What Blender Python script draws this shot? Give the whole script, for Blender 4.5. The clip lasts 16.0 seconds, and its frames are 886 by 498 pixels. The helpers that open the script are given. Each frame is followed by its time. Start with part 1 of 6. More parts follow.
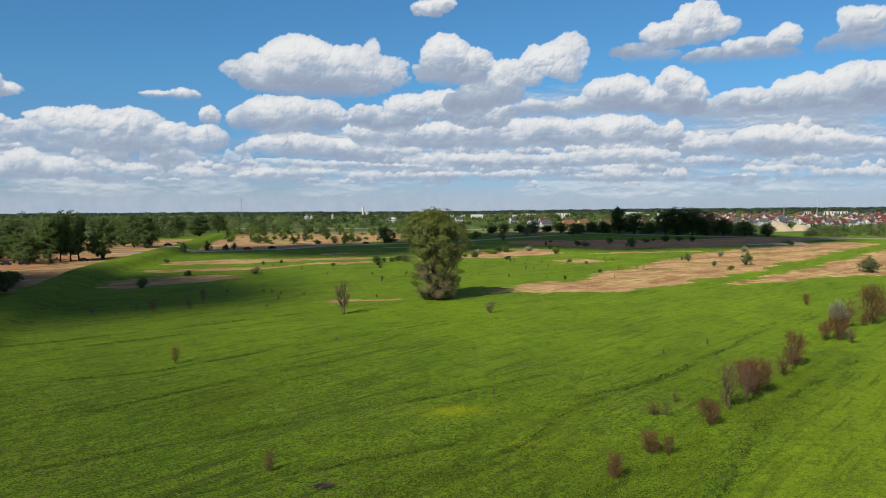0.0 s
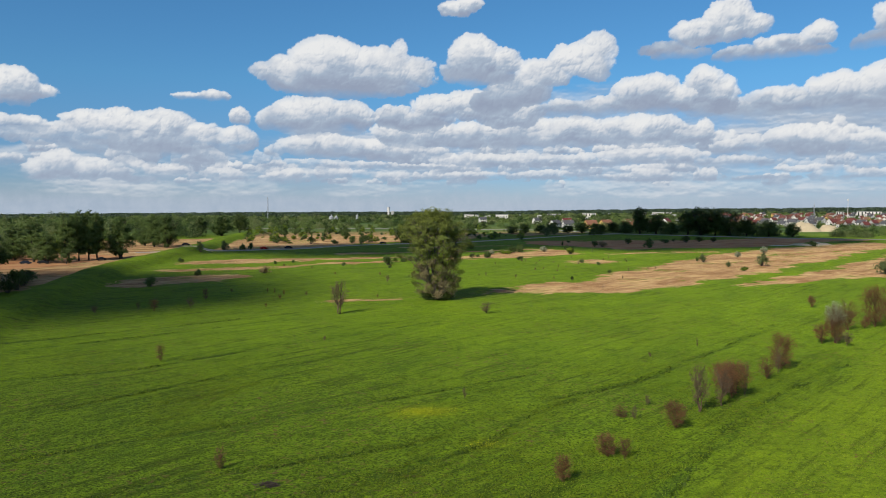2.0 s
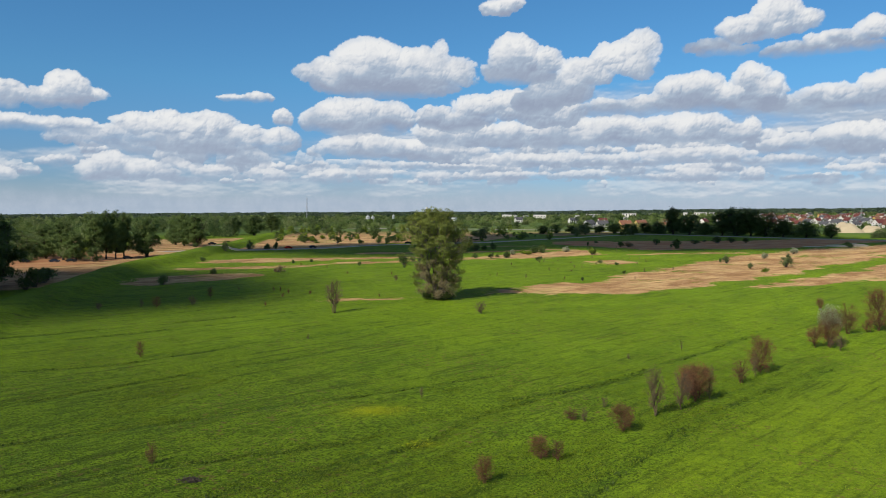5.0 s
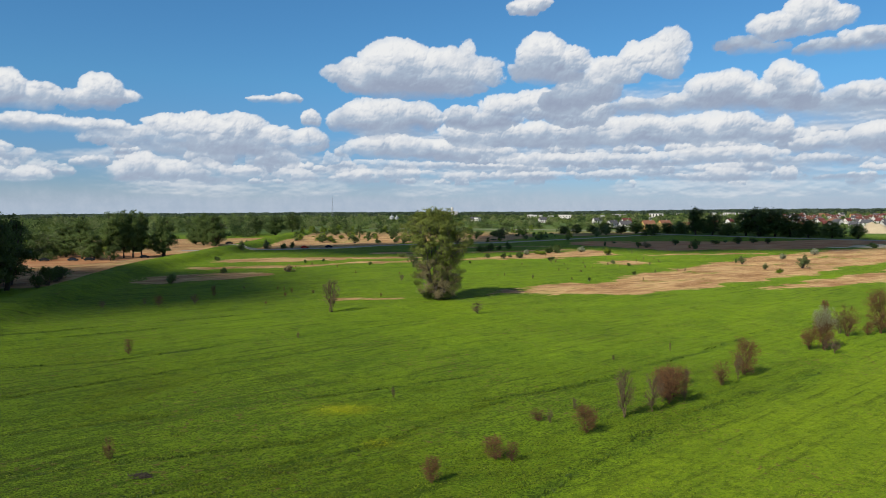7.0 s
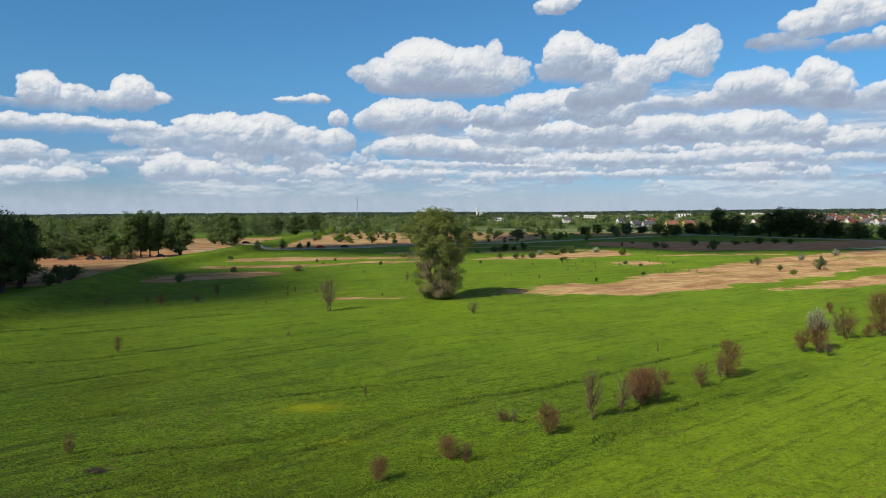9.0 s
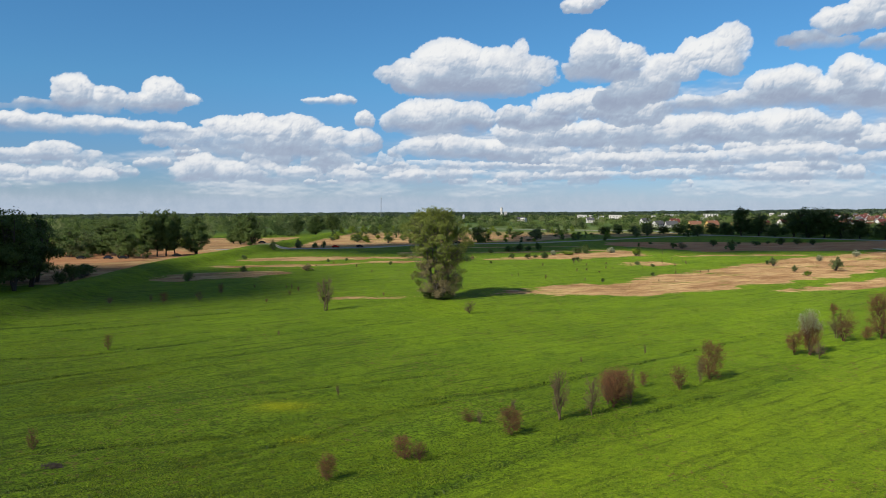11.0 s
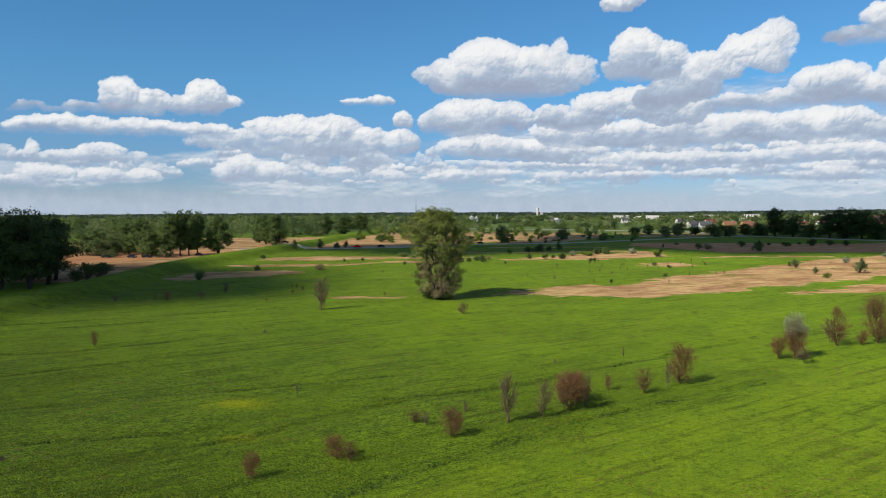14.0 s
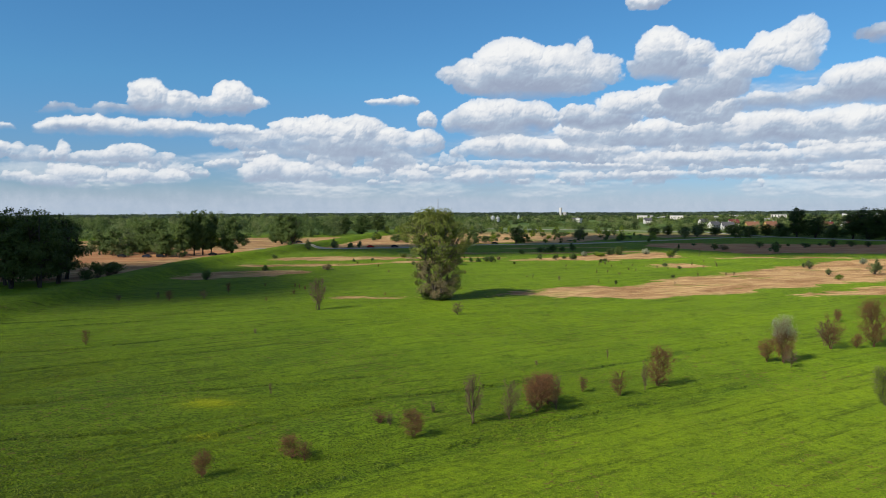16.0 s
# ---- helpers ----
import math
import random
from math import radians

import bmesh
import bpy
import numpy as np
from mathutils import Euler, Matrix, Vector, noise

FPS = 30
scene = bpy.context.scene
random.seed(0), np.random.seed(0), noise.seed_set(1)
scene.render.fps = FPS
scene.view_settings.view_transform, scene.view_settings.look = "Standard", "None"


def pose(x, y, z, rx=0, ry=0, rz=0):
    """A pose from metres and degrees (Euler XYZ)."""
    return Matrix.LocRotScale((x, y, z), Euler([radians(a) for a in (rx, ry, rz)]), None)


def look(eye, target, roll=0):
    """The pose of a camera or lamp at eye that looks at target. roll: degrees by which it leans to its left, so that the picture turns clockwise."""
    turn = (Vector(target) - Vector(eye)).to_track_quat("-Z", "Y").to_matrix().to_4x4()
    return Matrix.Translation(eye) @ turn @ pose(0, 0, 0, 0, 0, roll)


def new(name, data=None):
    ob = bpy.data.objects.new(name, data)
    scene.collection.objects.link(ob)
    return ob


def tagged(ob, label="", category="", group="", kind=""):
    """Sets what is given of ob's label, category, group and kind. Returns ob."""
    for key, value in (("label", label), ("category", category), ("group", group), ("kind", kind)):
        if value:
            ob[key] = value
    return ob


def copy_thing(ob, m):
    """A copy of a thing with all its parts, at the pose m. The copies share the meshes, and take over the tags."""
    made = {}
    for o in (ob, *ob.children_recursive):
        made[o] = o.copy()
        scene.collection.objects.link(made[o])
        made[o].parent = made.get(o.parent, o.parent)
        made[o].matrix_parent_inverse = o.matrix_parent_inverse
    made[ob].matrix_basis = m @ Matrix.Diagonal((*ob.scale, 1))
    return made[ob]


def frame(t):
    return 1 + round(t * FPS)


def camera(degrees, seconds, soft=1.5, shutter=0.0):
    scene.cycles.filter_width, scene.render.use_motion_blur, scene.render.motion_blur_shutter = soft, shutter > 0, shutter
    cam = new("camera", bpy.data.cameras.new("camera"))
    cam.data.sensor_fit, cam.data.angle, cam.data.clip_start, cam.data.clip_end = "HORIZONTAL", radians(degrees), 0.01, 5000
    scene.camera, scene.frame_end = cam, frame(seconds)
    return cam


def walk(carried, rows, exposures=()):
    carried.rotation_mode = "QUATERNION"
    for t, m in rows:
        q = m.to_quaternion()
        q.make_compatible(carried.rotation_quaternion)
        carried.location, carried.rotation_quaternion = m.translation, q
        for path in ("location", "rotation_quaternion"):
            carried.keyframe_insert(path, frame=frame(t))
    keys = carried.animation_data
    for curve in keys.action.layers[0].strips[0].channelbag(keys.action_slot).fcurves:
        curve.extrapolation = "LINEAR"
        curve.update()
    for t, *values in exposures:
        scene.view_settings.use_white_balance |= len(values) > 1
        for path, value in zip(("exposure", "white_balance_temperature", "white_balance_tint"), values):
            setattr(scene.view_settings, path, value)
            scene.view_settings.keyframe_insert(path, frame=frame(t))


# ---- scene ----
cam = camera(62.4, 16.0, soft=0.6)
PATH = [
    (0.0, pose(-0.000, -199.997, 25.980, 86.517, -0.100, -0.546)),
    (1.0, pose(3.830, -199.939, 25.994, 86.519, -0.098, 0.554)),
    (2.0, pose(7.636, -199.802, 25.990, 86.522, -0.096, 1.656)),
    (3.0, pose(11.416, -199.589, 25.973, 86.524, -0.094, 2.757)),
    (4.0, pose(15.170, -199.301, 25.944, 86.526, -0.092, 3.858)),
    (5.0, pose(18.898, -198.941, 25.907, 86.528, -0.089, 4.955)),
    (6.0, pose(22.598, -198.511, 25.865, 86.530, -0.087, 6.048)),
    (7.0, pose(26.270, -198.012, 25.821, 86.532, -0.085, 7.136)),
    (8.0, pose(29.914, -197.447, 25.776, 86.534, -0.083, 8.217)),
    (9.0, pose(33.528, -196.817, 25.736, 86.536, -0.081, 9.289)),
    (10.0, pose(37.113, -196.125, 25.701, 86.538, -0.079, 10.351)),
    (11.0, pose(40.666, -195.372, 25.676, 86.541, -0.077, 11.402)),
    (12.0, pose(44.188, -194.561, 25.663, 86.543, -0.075, 12.441)),
    (13.0, pose(47.679, -193.693, 25.664, 86.545, -0.073, 13.465)),
    (14.0, pose(51.136, -192.771, 25.684, 86.547, -0.071, 14.474)),
    (15.0, pose(54.561, -191.796, 25.724, 86.549, -0.069, 15.465)),
    (16.0, pose(57.951, -190.771, 25.789, 86.551, -0.067, 16.439)),
]
# the picture brightens slowly along the way
walk(cam, PATH, [(0.0, 0.18), (8.0, 0.25), (16.0, 0.33)])

# ---- light ----
SUN_FROM = Vector((-0.60, -0.80, 0))      # the side that the sun stands on
SUN_HEIGHT = 37.0
world = bpy.data.worlds.new("sky")
scene.world = world
world.use_nodes = True
wt = world.node_tree
wt.nodes.clear()
w_out = wt.nodes.new("ShaderNodeOutputWorld")
w_bg = wt.nodes.new("ShaderNodeBackground")
w_sky = wt.nodes.new("ShaderNodeTexSky")
w_sky.sky_type = "NISHITA"
w_sky.sun_disc = False
w_sky.sun_elevation = radians(SUN_HEIGHT)
w_sky.sun_rotation = math.atan2(SUN_FROM.x, SUN_FROM.y)
w_sky.air_density = 1.0
w_sky.dust_density = 0.0
w_sky.ozone_density = 2.0
w_bg.inputs["Strength"].default_value = 0.066
# the air near the ground is hazy and grey-blue, the zenith a deep blue
w_tc = wt.nodes.new("ShaderNodeTexCoord")
w_split = wt.nodes.new("ShaderNodeSeparateXYZ")
w_tint = wt.nodes.new("ShaderNodeValToRGB")
w_mix = wt.nodes.new("ShaderNodeMix")
w_mix.data_type, w_mix.blend_type = "RGBA", "MULTIPLY"
w_mix.inputs[0].default_value = 1.0
while len(w_tint.color_ramp.elements) < 4:
    w_tint.color_ramp.elements.new(0.5)
for stop, (pos, tint) in zip(w_tint.color_ramp.elements, ((0.0, (0.46, 0.66, 1.16)), (0.06, (0.44, 0.70, 1.14)), (0.16, (0.47, 0.93, 1.27)), (0.35, (0.51, 1.05, 1.38)))):
    stop.position, stop.color = pos, (*tint, 1)
wt.links.new(w_tc.outputs["Generated"], w_split.inputs[0])
wt.links.new(w_split.outputs["Z"], w_tint.inputs[0])
wt.links.new(w_sky.outputs["Color"], w_mix.inputs[6])
wt.links.new(w_tint.outputs[0], w_mix.inputs[7])
# the same scattered cumulus goes on overhead and all round
w_noise = wt.nodes.new("ShaderNodeTexNoise")
w_noise.inputs["Scale"].default_value = 3.2
w_noise.inputs["Detail"].default_value = 6.0
w_patch = wt.nodes.new("ShaderNodeValToRGB")
w_patch.color_ramp.elements[0].position, w_patch.color_ramp.elements[1].position = 0.47, 0.60
w_high = wt.nodes.new("ShaderNodeMapRange")
w_high.inputs["From Min"].default_value, w_high.inputs["From Max"].default_value = 0.36, 0.46
w_back = wt.nodes.new("ShaderNodeMapRange")
w_back.inputs["From Min"].default_value, w_back.inputs["From Max"].default_value = 0.25, -0.15
w_any = wt.nodes.new("ShaderNodeMath")
w_any.operation = "MAXIMUM"
w_cover = wt.nodes.new("ShaderNodeMath")
w_cover.operation = "MULTIPLY"
w_white = wt.nodes.new("ShaderNodeMix")
w_white.data_type = "RGBA"
w_white.inputs[7].default_value = (5.6, 5.9, 6.4, 1)
wt.links.new(w_tc.outputs["Generated"], w_noise.inputs["Vector"])
wt.links.new(w_noise.outputs["Fac"], w_patch.inputs[0])
wt.links.new(w_split.outputs["Z"], w_high.inputs["Value"])
wt.links.new(w_split.outputs["Y"], w_back.inputs["Value"])
wt.links.new(w_high.outputs[0], w_any.inputs[0])
wt.links.new(w_back.outputs[0], w_any.inputs[1])
wt.links.new(w_any.outputs[0], w_cover.inputs[0])
wt.links.new(w_patch.outputs[0], w_cover.inputs[1])
wt.links.new(w_cover.outputs[0], w_white.inputs[0])
wt.links.new(w_mix.outputs[2], w_white.inputs[6])
wt.links.new(w_white.outputs[2], w_bg.inputs["Color"])
wt.links.new(w_bg.outputs[0], w_out.inputs["Surface"])

lamp = bpy.data.lights.new("sun", "SUN")
lamp.energy = 4.35
lamp.angle = radians(0.53)
lamp.color = (1.0, 0.92, 0.76)
sun = new("sun", lamp)
flat = math.cos(radians(SUN_HEIGHT))
sun_way = Vector((SUN_FROM.x * flat, SUN_FROM.y * flat, math.sin(radians(SUN_HEIGHT))))
sun.matrix_world = look(sun_way * 900, (0, 0, 0))


# ---- materials ----
def material(name):
    m = bpy.data.materials.new(name)
    m.use_nodes = True
    m.node_tree.nodes.clear()
    return m, m.node_tree.nodes, m.node_tree.links


def noise_node(nodes, links, coord, scale, detail=4.0, rough=0.55, stretch=None, turn=0.0):
    """Noise over the given coordinates; stretch squeezes it along an axis, turned by some degrees."""
    n = nodes.new("ShaderNodeTexNoise")
    n.inputs["Scale"].default_value = scale
    n.inputs["Detail"].default_value = detail
    n.inputs["Roughness"].default_value = rough
    if stretch:
        mp = nodes.new("ShaderNodeMapping")
        mp.vector_type = "TEXTURE"
        mp.inputs["Rotation"].default_value = (0, 0, radians(turn))
        mp.inputs["Scale"].default_value = stretch
        links.new(coord, mp.inputs["Vector"])
        links.new(mp.outputs[0], n.inputs["Vector"])
    else:
        links.new(coord, n.inputs["Vector"])
    return n.outputs["Fac"]


def ramp(nodes, links, fac, stops):
    r = nodes.new("ShaderNodeValToRGB")
    while len(r.color_ramp.elements) < len(stops):
        r.color_ramp.elements.new(0.5)
    for e, (p, c) in zip(r.color_ramp.elements, stops):
        e.position = p
        e.color = (c, c, c, 1) if isinstance(c, (int, float)) else (*c, 1)
    links.new(fac, r.inputs[0])
    return r.outputs[0]


def mix(nodes, links, fac, a, b, blend="MIX"):
    n = nodes.new("ShaderNodeMix")
    n.data_type = "RGBA"
    n.blend_type = blend
    for key, v in ((0, fac), (6, a), (7, b)):
        if isinstance(v, (int, float)):
            n.inputs[key].default_value = v
        elif isinstance(v, tuple):
            n.inputs[key].default_value = (*v, 1)
        else:
            links.new(v, n.inputs[key])
    return n.outputs[2]


def math_node(nodes, links, op, a, b=0.0):
    n = nodes.new("ShaderNodeMath")
    n.operation = op
    for key, v in ((0, a), (1, b)):
        if isinstance(v, (int, float)):
            n.inputs[key].default_value = v
        else:
            links.new(v, n.inputs[key])
    return n.outputs[0]


def finish(nodes, links, color, rough=0.8, bump=None, strength=0.3, distance=0.05, spec=0.2, metal=0.0, matte=0.0):
    p = nodes.new("ShaderNodeBsdfPrincipled")
    out = nodes.new("ShaderNodeOutputMaterial")
    if isinstance(color, tuple):
        p.inputs["Base Color"].default_value = (*color, 1)
    else:
        links.new(color, p.inputs["Base Color"])
    p.inputs["Roughness"].default_value = rough
    p.inputs["Specular IOR Level"].default_value = spec
    p.inputs["Metallic"].default_value = metal
    p.inputs["Diffuse Roughness"].default_value = matte
    if bump is not None:
        b = nodes.new("ShaderNodeBump")
        b.inputs["Strength"].default_value = strength
        b.inputs["Distance"].default_value = distance
        links.new(bump, b.inputs["Height"])
        links.new(b.outputs[0], p.inputs["Normal"])
    links.new(p.outputs[0], out.inputs["Surface"])
    return p


def place(nodes):
    return nodes.new("ShaderNodeNewGeometry").outputs["Position"]


def attribute(nodes, name):
    a = nodes.new("ShaderNodeAttribute")
    a.attribute_name = name
    return a.outputs["Fac"]


def plain_material(name, color, rough=0.8, scale=3.0, amount=0.25, spec=0.2, metal=0.0):
    """Paint, render or metal with slight blotches at two scales."""
    m, n, l = material(name)
    tc = n.new("ShaderNodeTexCoord").outputs["Object"]
    big = noise_node(n, l, tc, scale * 0.2, 3)
    fine = noise_node(n, l, tc, scale * 3, 4)
    k = math_node(n, l, "ADD", math_node(n, l, "MULTIPLY", big, amount), math_node(n, l, "MULTIPLY", fine, amount * 0.6))
    dark = tuple(c * (1 - amount) for c in color)
    light = tuple(min(1, c * (1 + amount * 0.5)) for c in color)
    finish(n, l, mix(n, l, ramp(n, l, k, [(0.15, 0.0), (0.15 + amount, 1.0)]), dark, light), rough, fine, 0.2, 0.02, spec, metal)
    return m


def ground_material():
    m, n, l = material("meadow_and_dry_grass")
    p = place(n)
    dry, road_mask, bare, lush = attribute(n, "dry"), attribute(n, "track"), attribute(n, "bare"), attribute(n, "lush")
    far = attribute(n, "town")
    # green meadow
    wide = noise_node(n, l, p, 0.018, 4, 0.6)
    streak = noise_node(n, l, p, 0.22, 5, 0.62, (6.0, 1.0, 1.0), 50)
    patch = noise_node(n, l, p, 0.11, 5, 0.65, (2.2, 1.0, 1.0), 50)
    clump = noise_node(n, l, p, 1.1, 5, 0.68)
    fine = noise_node(n, l, p, 4.5, 4, 0.7)
    grain = noise_node(n, l, p, 4.2, 5, 0.68)
    g = mix(n, l, ramp(n, l, wide, [(0.36, 0.0), (0.64, 1.0)]), (0.112, 0.190, 0.0080), (0.168, 0.270, 0.0100))
    g = mix(n, l, ramp(n, l, patch, [(0.42, 0.0), (0.66, 0.7)]), g, (0.06025, 0.1237, 0.007481))
    g = mix(n, l, ramp(n, l, streak, [(0.45, 0.0), (0.70, 0.65)]), g, (0.1508, 0.2379, 0.009618))
    g = mix(n, l, math_node(n, l, "MULTIPLY", lush, 0.16), g, mix(n, l, ramp(n, l, patch, [(0.35, 0.0), (0.65, 1.0)]), (0.1461, 0.2481, 0.009085), (0.2139, 0.3453, 0.01337)))
    # weakens the painted clump shadows with distance; grass height is not modelled
    short = attribute(n, "short")
    keen = math_node(n, l, "SUBTRACT", 1.0, math_node(n, l, "MULTIPLY", short, 0.25))
    g = mix(n, l, math_node(n, l, "MULTIPLY", keen, ramp(n, l, clump, [(0.36, 0.65), (0.50, 0.0)])), g, (0.04519, 0.08305, 0.006413))
    lines = noise_node(n, l, p, 0.75, 4, 0.6, (16.0, 1.0, 1.0), 49)
    g = mix(n, l, math_node(n, l, "MULTIPLY", ramp(n, l, lines, [(0.37, 0.95), (0.48, 0.0)]), ramp(n, l, wide, [(0.40, 1.0), (0.60, 0.35)])), g, (0.04393, 0.07584, 0.006156))
    blot = noise_node(n, l, p, 0.28, 5, 0.7)
    g = mix(n, l, ramp(n, l, blot, [(0.34, 0.7), (0.48, 0.0)]), g, (0.05349, 0.09335, 0.006156))
    # dark mottles paint in relief shade that the bump barely shows
    mott = noise_node(n, l, p, 2.4, 5, 0.75, (3.0, 1.0, 1.0), 48)
    calm = math_node(n, l, "SUBTRACT", 1.0, math_node(n, l, "MULTIPLY", lush, 0.65))
    g = mix(n, l, math_node(n, l, "MULTIPLY", math_node(n, l, "MULTIPLY", calm, keen), ramp(n, l, mott, [(0.38, 0.45), (0.47, 0.0)])), g, (0.02793, 0.05686, 0.005))
    g = mix(n, l, ramp(n, l, mott, [(0.54, 0.0), (0.66, 0.5)]), g, (0.1862, 0.2843, 0.014))
    # dark specks: the small shadows between grass clumps, painted into the colour
    speck = mix(n, l, lush, ramp(n, l, grain, [(0.43, 0.95), (0.52, 0.0)]), ramp(n, l, grain, [(0.37, 0.6), (0.48, 0.0)]))
    g = mix(n, l, math_node(n, l, "MULTIPLY", speck, math_node(n, l, "SUBTRACT", 1.0, math_node(n, l, "MULTIPLY", short, 0.62))), g, (0.02171, 0.04199, 0.004664))
    g = mix(n, l, ramp(n, l, fine, [(0.52, 0.0), (0.68, 0.4)]), g, (0.2334, 0.2983, 0.02099))
    tuss = noise_node(n, l, p, 0.85, 8, 0.82, (2.4, 1.0, 1.0), 48)
    g = mix(n, l, ramp(n, l, tuss, [(0.35, 0.65), (0.44, 0.0)]), g, (0.026, 0.058, 0.005))
    g = mix(n, l, ramp(n, l, tuss, [(0.56, 0.0), (0.68, 0.55)]), g, (0.235, 0.335, 0.018))
    # bare brown scraps in the grass
    scrap = math_node(n, l, "MULTIPLY", ramp(n, l, noise_node(n, l, p, 0.05, 3, 0.6), [(0.45, 0.0), (0.58, 1.0)]), ramp(n, l, clump, [(0.56, 0.0), (0.64, 0.85)]))
    g = mix(n, l, scrap, g, (0.114, 0.08286, 0.03498))
    # ruts
    g = mix(n, l, math_node(n, l, "MULTIPLY", ramp(n, l, road_mask, [(0.50, 0.0), (0.92, 1.0)]), ramp(n, l, noise_node(n, l, p, 0.45, 4, 0.7), [(0.40, 0.0), (0.56, 0.45)])), g, (0.01954, 0.05083, 0.009328))
    # yellow flowers
    g = mix(n, l, math_node(n, l, "MULTIPLY", attribute(n, "flowers"), ramp(n, l, fine, [(0.35, 0.10), (0.62, 0.65)])), g, (0.3256, 0.3536, 0.006996))
    g = mix(n, l, 1.0, g, mix(n, l, lush, (0.94, 0.94, 0.85), (0.98, 0.92, 0.83)), "MULTIPLY")
    # dry grass and reed litter
    d1 = noise_node(n, l, p, 0.09, 5, 0.65, (2.5, 1.0, 1.0), 40)
    d2 = noise_node(n, l, p, 0.5, 5, 0.7, (4.0, 1.0, 1.0), 35)
    d = mix(n, l, ramp(n, l, d1, [(0.40, 0.0), (0.61, 1.0)]), (0.250, 0.138, 0.064), (0.480, 0.325, 0.160))
    d = mix(n, l, ramp(n, l, d2, [(0.36, 0.7), (0.56, 0.0)]), d, (0.1639, 0.08548, 0.03904))
    d = mix(n, l, ramp(n, l, d2, [(0.60, 0.0), (0.74, 0.7)]), d, (0.5502, 0.4273, 0.2537))
    d = mix(n, l, math_node(n, l, "MULTIPLY", ramp(n, l, d1, [(0.56, 0.0), (0.68, 0.8)]), ramp(n, l, patch, [(0.45, 0.0), (0.6, 1.0)])), d, (0.1322, 0.1564, 0.02147))
    d3 = noise_node(n, l, p, 1.1, 8, 0.8)
    d = mix(n, l, ramp(n, l, d3, [(0.36, 0.6), (0.45, 0.0)]), d, (0.105, 0.062, 0.032))
    d = mix(n, l, ramp(n, l, d3, [(0.56, 0.0), (0.66, 0.6)]), d, (0.60, 0.47, 0.29))
    weeds = math_node(n, l, "SUBTRACT", noise_node(n, l, p, 0.045, 5, 0.62, (2.0, 1.0, 1.0), 30), 0.50)
    edge = math_node(n, l, "ADD", dry, math_node(n, l, "MULTIPLY", math_node(n, l, "SUBTRACT", d2, 0.5), math_node(n, l, "MULTIPLY", 1.9, math_node(n, l, "MINIMUM", math_node(n, l, "MULTIPLY", dry, 2.5), 1.0))))
    edge = math_node(n, l, "ADD", edge, math_node(n, l, "MINIMUM", math_node(n, l, "MULTIPLY", weeds, 3.6), 0.10))
    c = mix(n, l, ramp(n, l, edge, [(0.40, 0.0), (0.66, 1.0)]), g, d)
    # darker red-brown litter on the burnt flats, and painted shade on the western field
    c = mix(n, l, ramp(n, l, math_node(n, l, "ADD", attribute(n, "burnt_shaded"), math_node(n, l, "MULTIPLY", math_node(n, l, "SUBTRACT", d2, 0.5), 0.6)), [(0.35, 0.0), (0.6, 1.0)]), c,
            mix(n, l, ramp(n, l, d1, [(0.35, 0.0), (0.65, 1.0)]), (0.310, 0.138, 0.064), (0.420, 0.235, 0.115)))
    # earth and sand
    c = mix(n, l, ramp(n, l, math_node(n, l, "ADD", bare, math_node(n, l, "MULTIPLY", math_node(n, l, "SUBTRACT", fine, 0.5), 0.4)), [(0.4, 0.0), (0.6, 1.0)]), c, (0.50, 0.42, 0.29))
    # far fields and heath
    f = noise_node(n, l, p, 0.004, 4, 0.6, (1.0, 3.0, 1.0), 20)
    c = mix(n, l, far, c, mix(n, l, ramp(n, l, f, [(0.40, 0.0), (0.60, 1.0)]), (0.040, 0.075, 0.020), (0.085, 0.115, 0.035)))
    h = math_node(n, l, "ADD", math_node(n, l, "MULTIPLY", clump, 0.8), math_node(n, l, "MULTIPLY", grain, 0.5))
    finish(n, l, c, 0.9, h, 0.9, 0.6, 0.08, matte=1.0)
    return m


def leaf_material(name, dark, light, glow=0.35):
    m, n, l = material(name)
    geo = n.new("ShaderNodeNewGeometry")
    info = n.new("ShaderNodeObjectInfo")
    r = math_node(n, l, "ADD", math_node(n, l, "MULTIPLY", geo.outputs["Random Per Island"], 0.38), math_node(n, l, "MULTIPLY", info.outputs["Random"], 0.2))
    big = noise_node(n, l, geo.outputs["Position"], 0.35, 3)
    r = math_node(n, l, "ADD", r, math_node(n, l, "MULTIPLY", math_node(n, l, "SUBTRACT", big, 0.32), 0.9))
    own = attribute(n, "shade_of_green")
    r = math_node(n, l, "ADD", r, math_node(n, l, "MULTIPLY", own, 0.9))
    c = ramp(n, l, r, [(0.1, dark), (0.85, light)])
    d = n.new("ShaderNodeBsdfPrincipled")
    d.inputs["Roughness"].default_value = 0.6
    d.inputs["Specular IOR Level"].default_value = 0.25
    t = n.new("ShaderNodeBsdfTranslucent")
    l.new(c, d.inputs["Base Color"])
    l.new(c, t.inputs["Color"])
    s = n.new("ShaderNodeMixShader")
    s.inputs[0].default_value = glow
    out = n.new("ShaderNodeOutputMaterial")
    l.new(d.outputs[0], s.inputs[1])
    l.new(t.outputs[0], s.inputs[2])
    l.new(s.outputs[0], out.inputs["Surface"])
    return m


def bark_material(name, dark, light):
    m, n, l = material(name)
    p = n.new("ShaderNodeTexCoord").outputs["Object"]
    k = noise_node(n, l, p, 2.2, 5, 0.7, (1.0, 1.0, 5.0))
    finish(n, l, ramp(n, l, k, [(0.3, dark), (0.7, light)]), 0.9, k, 0.6, 0.05)
    return m


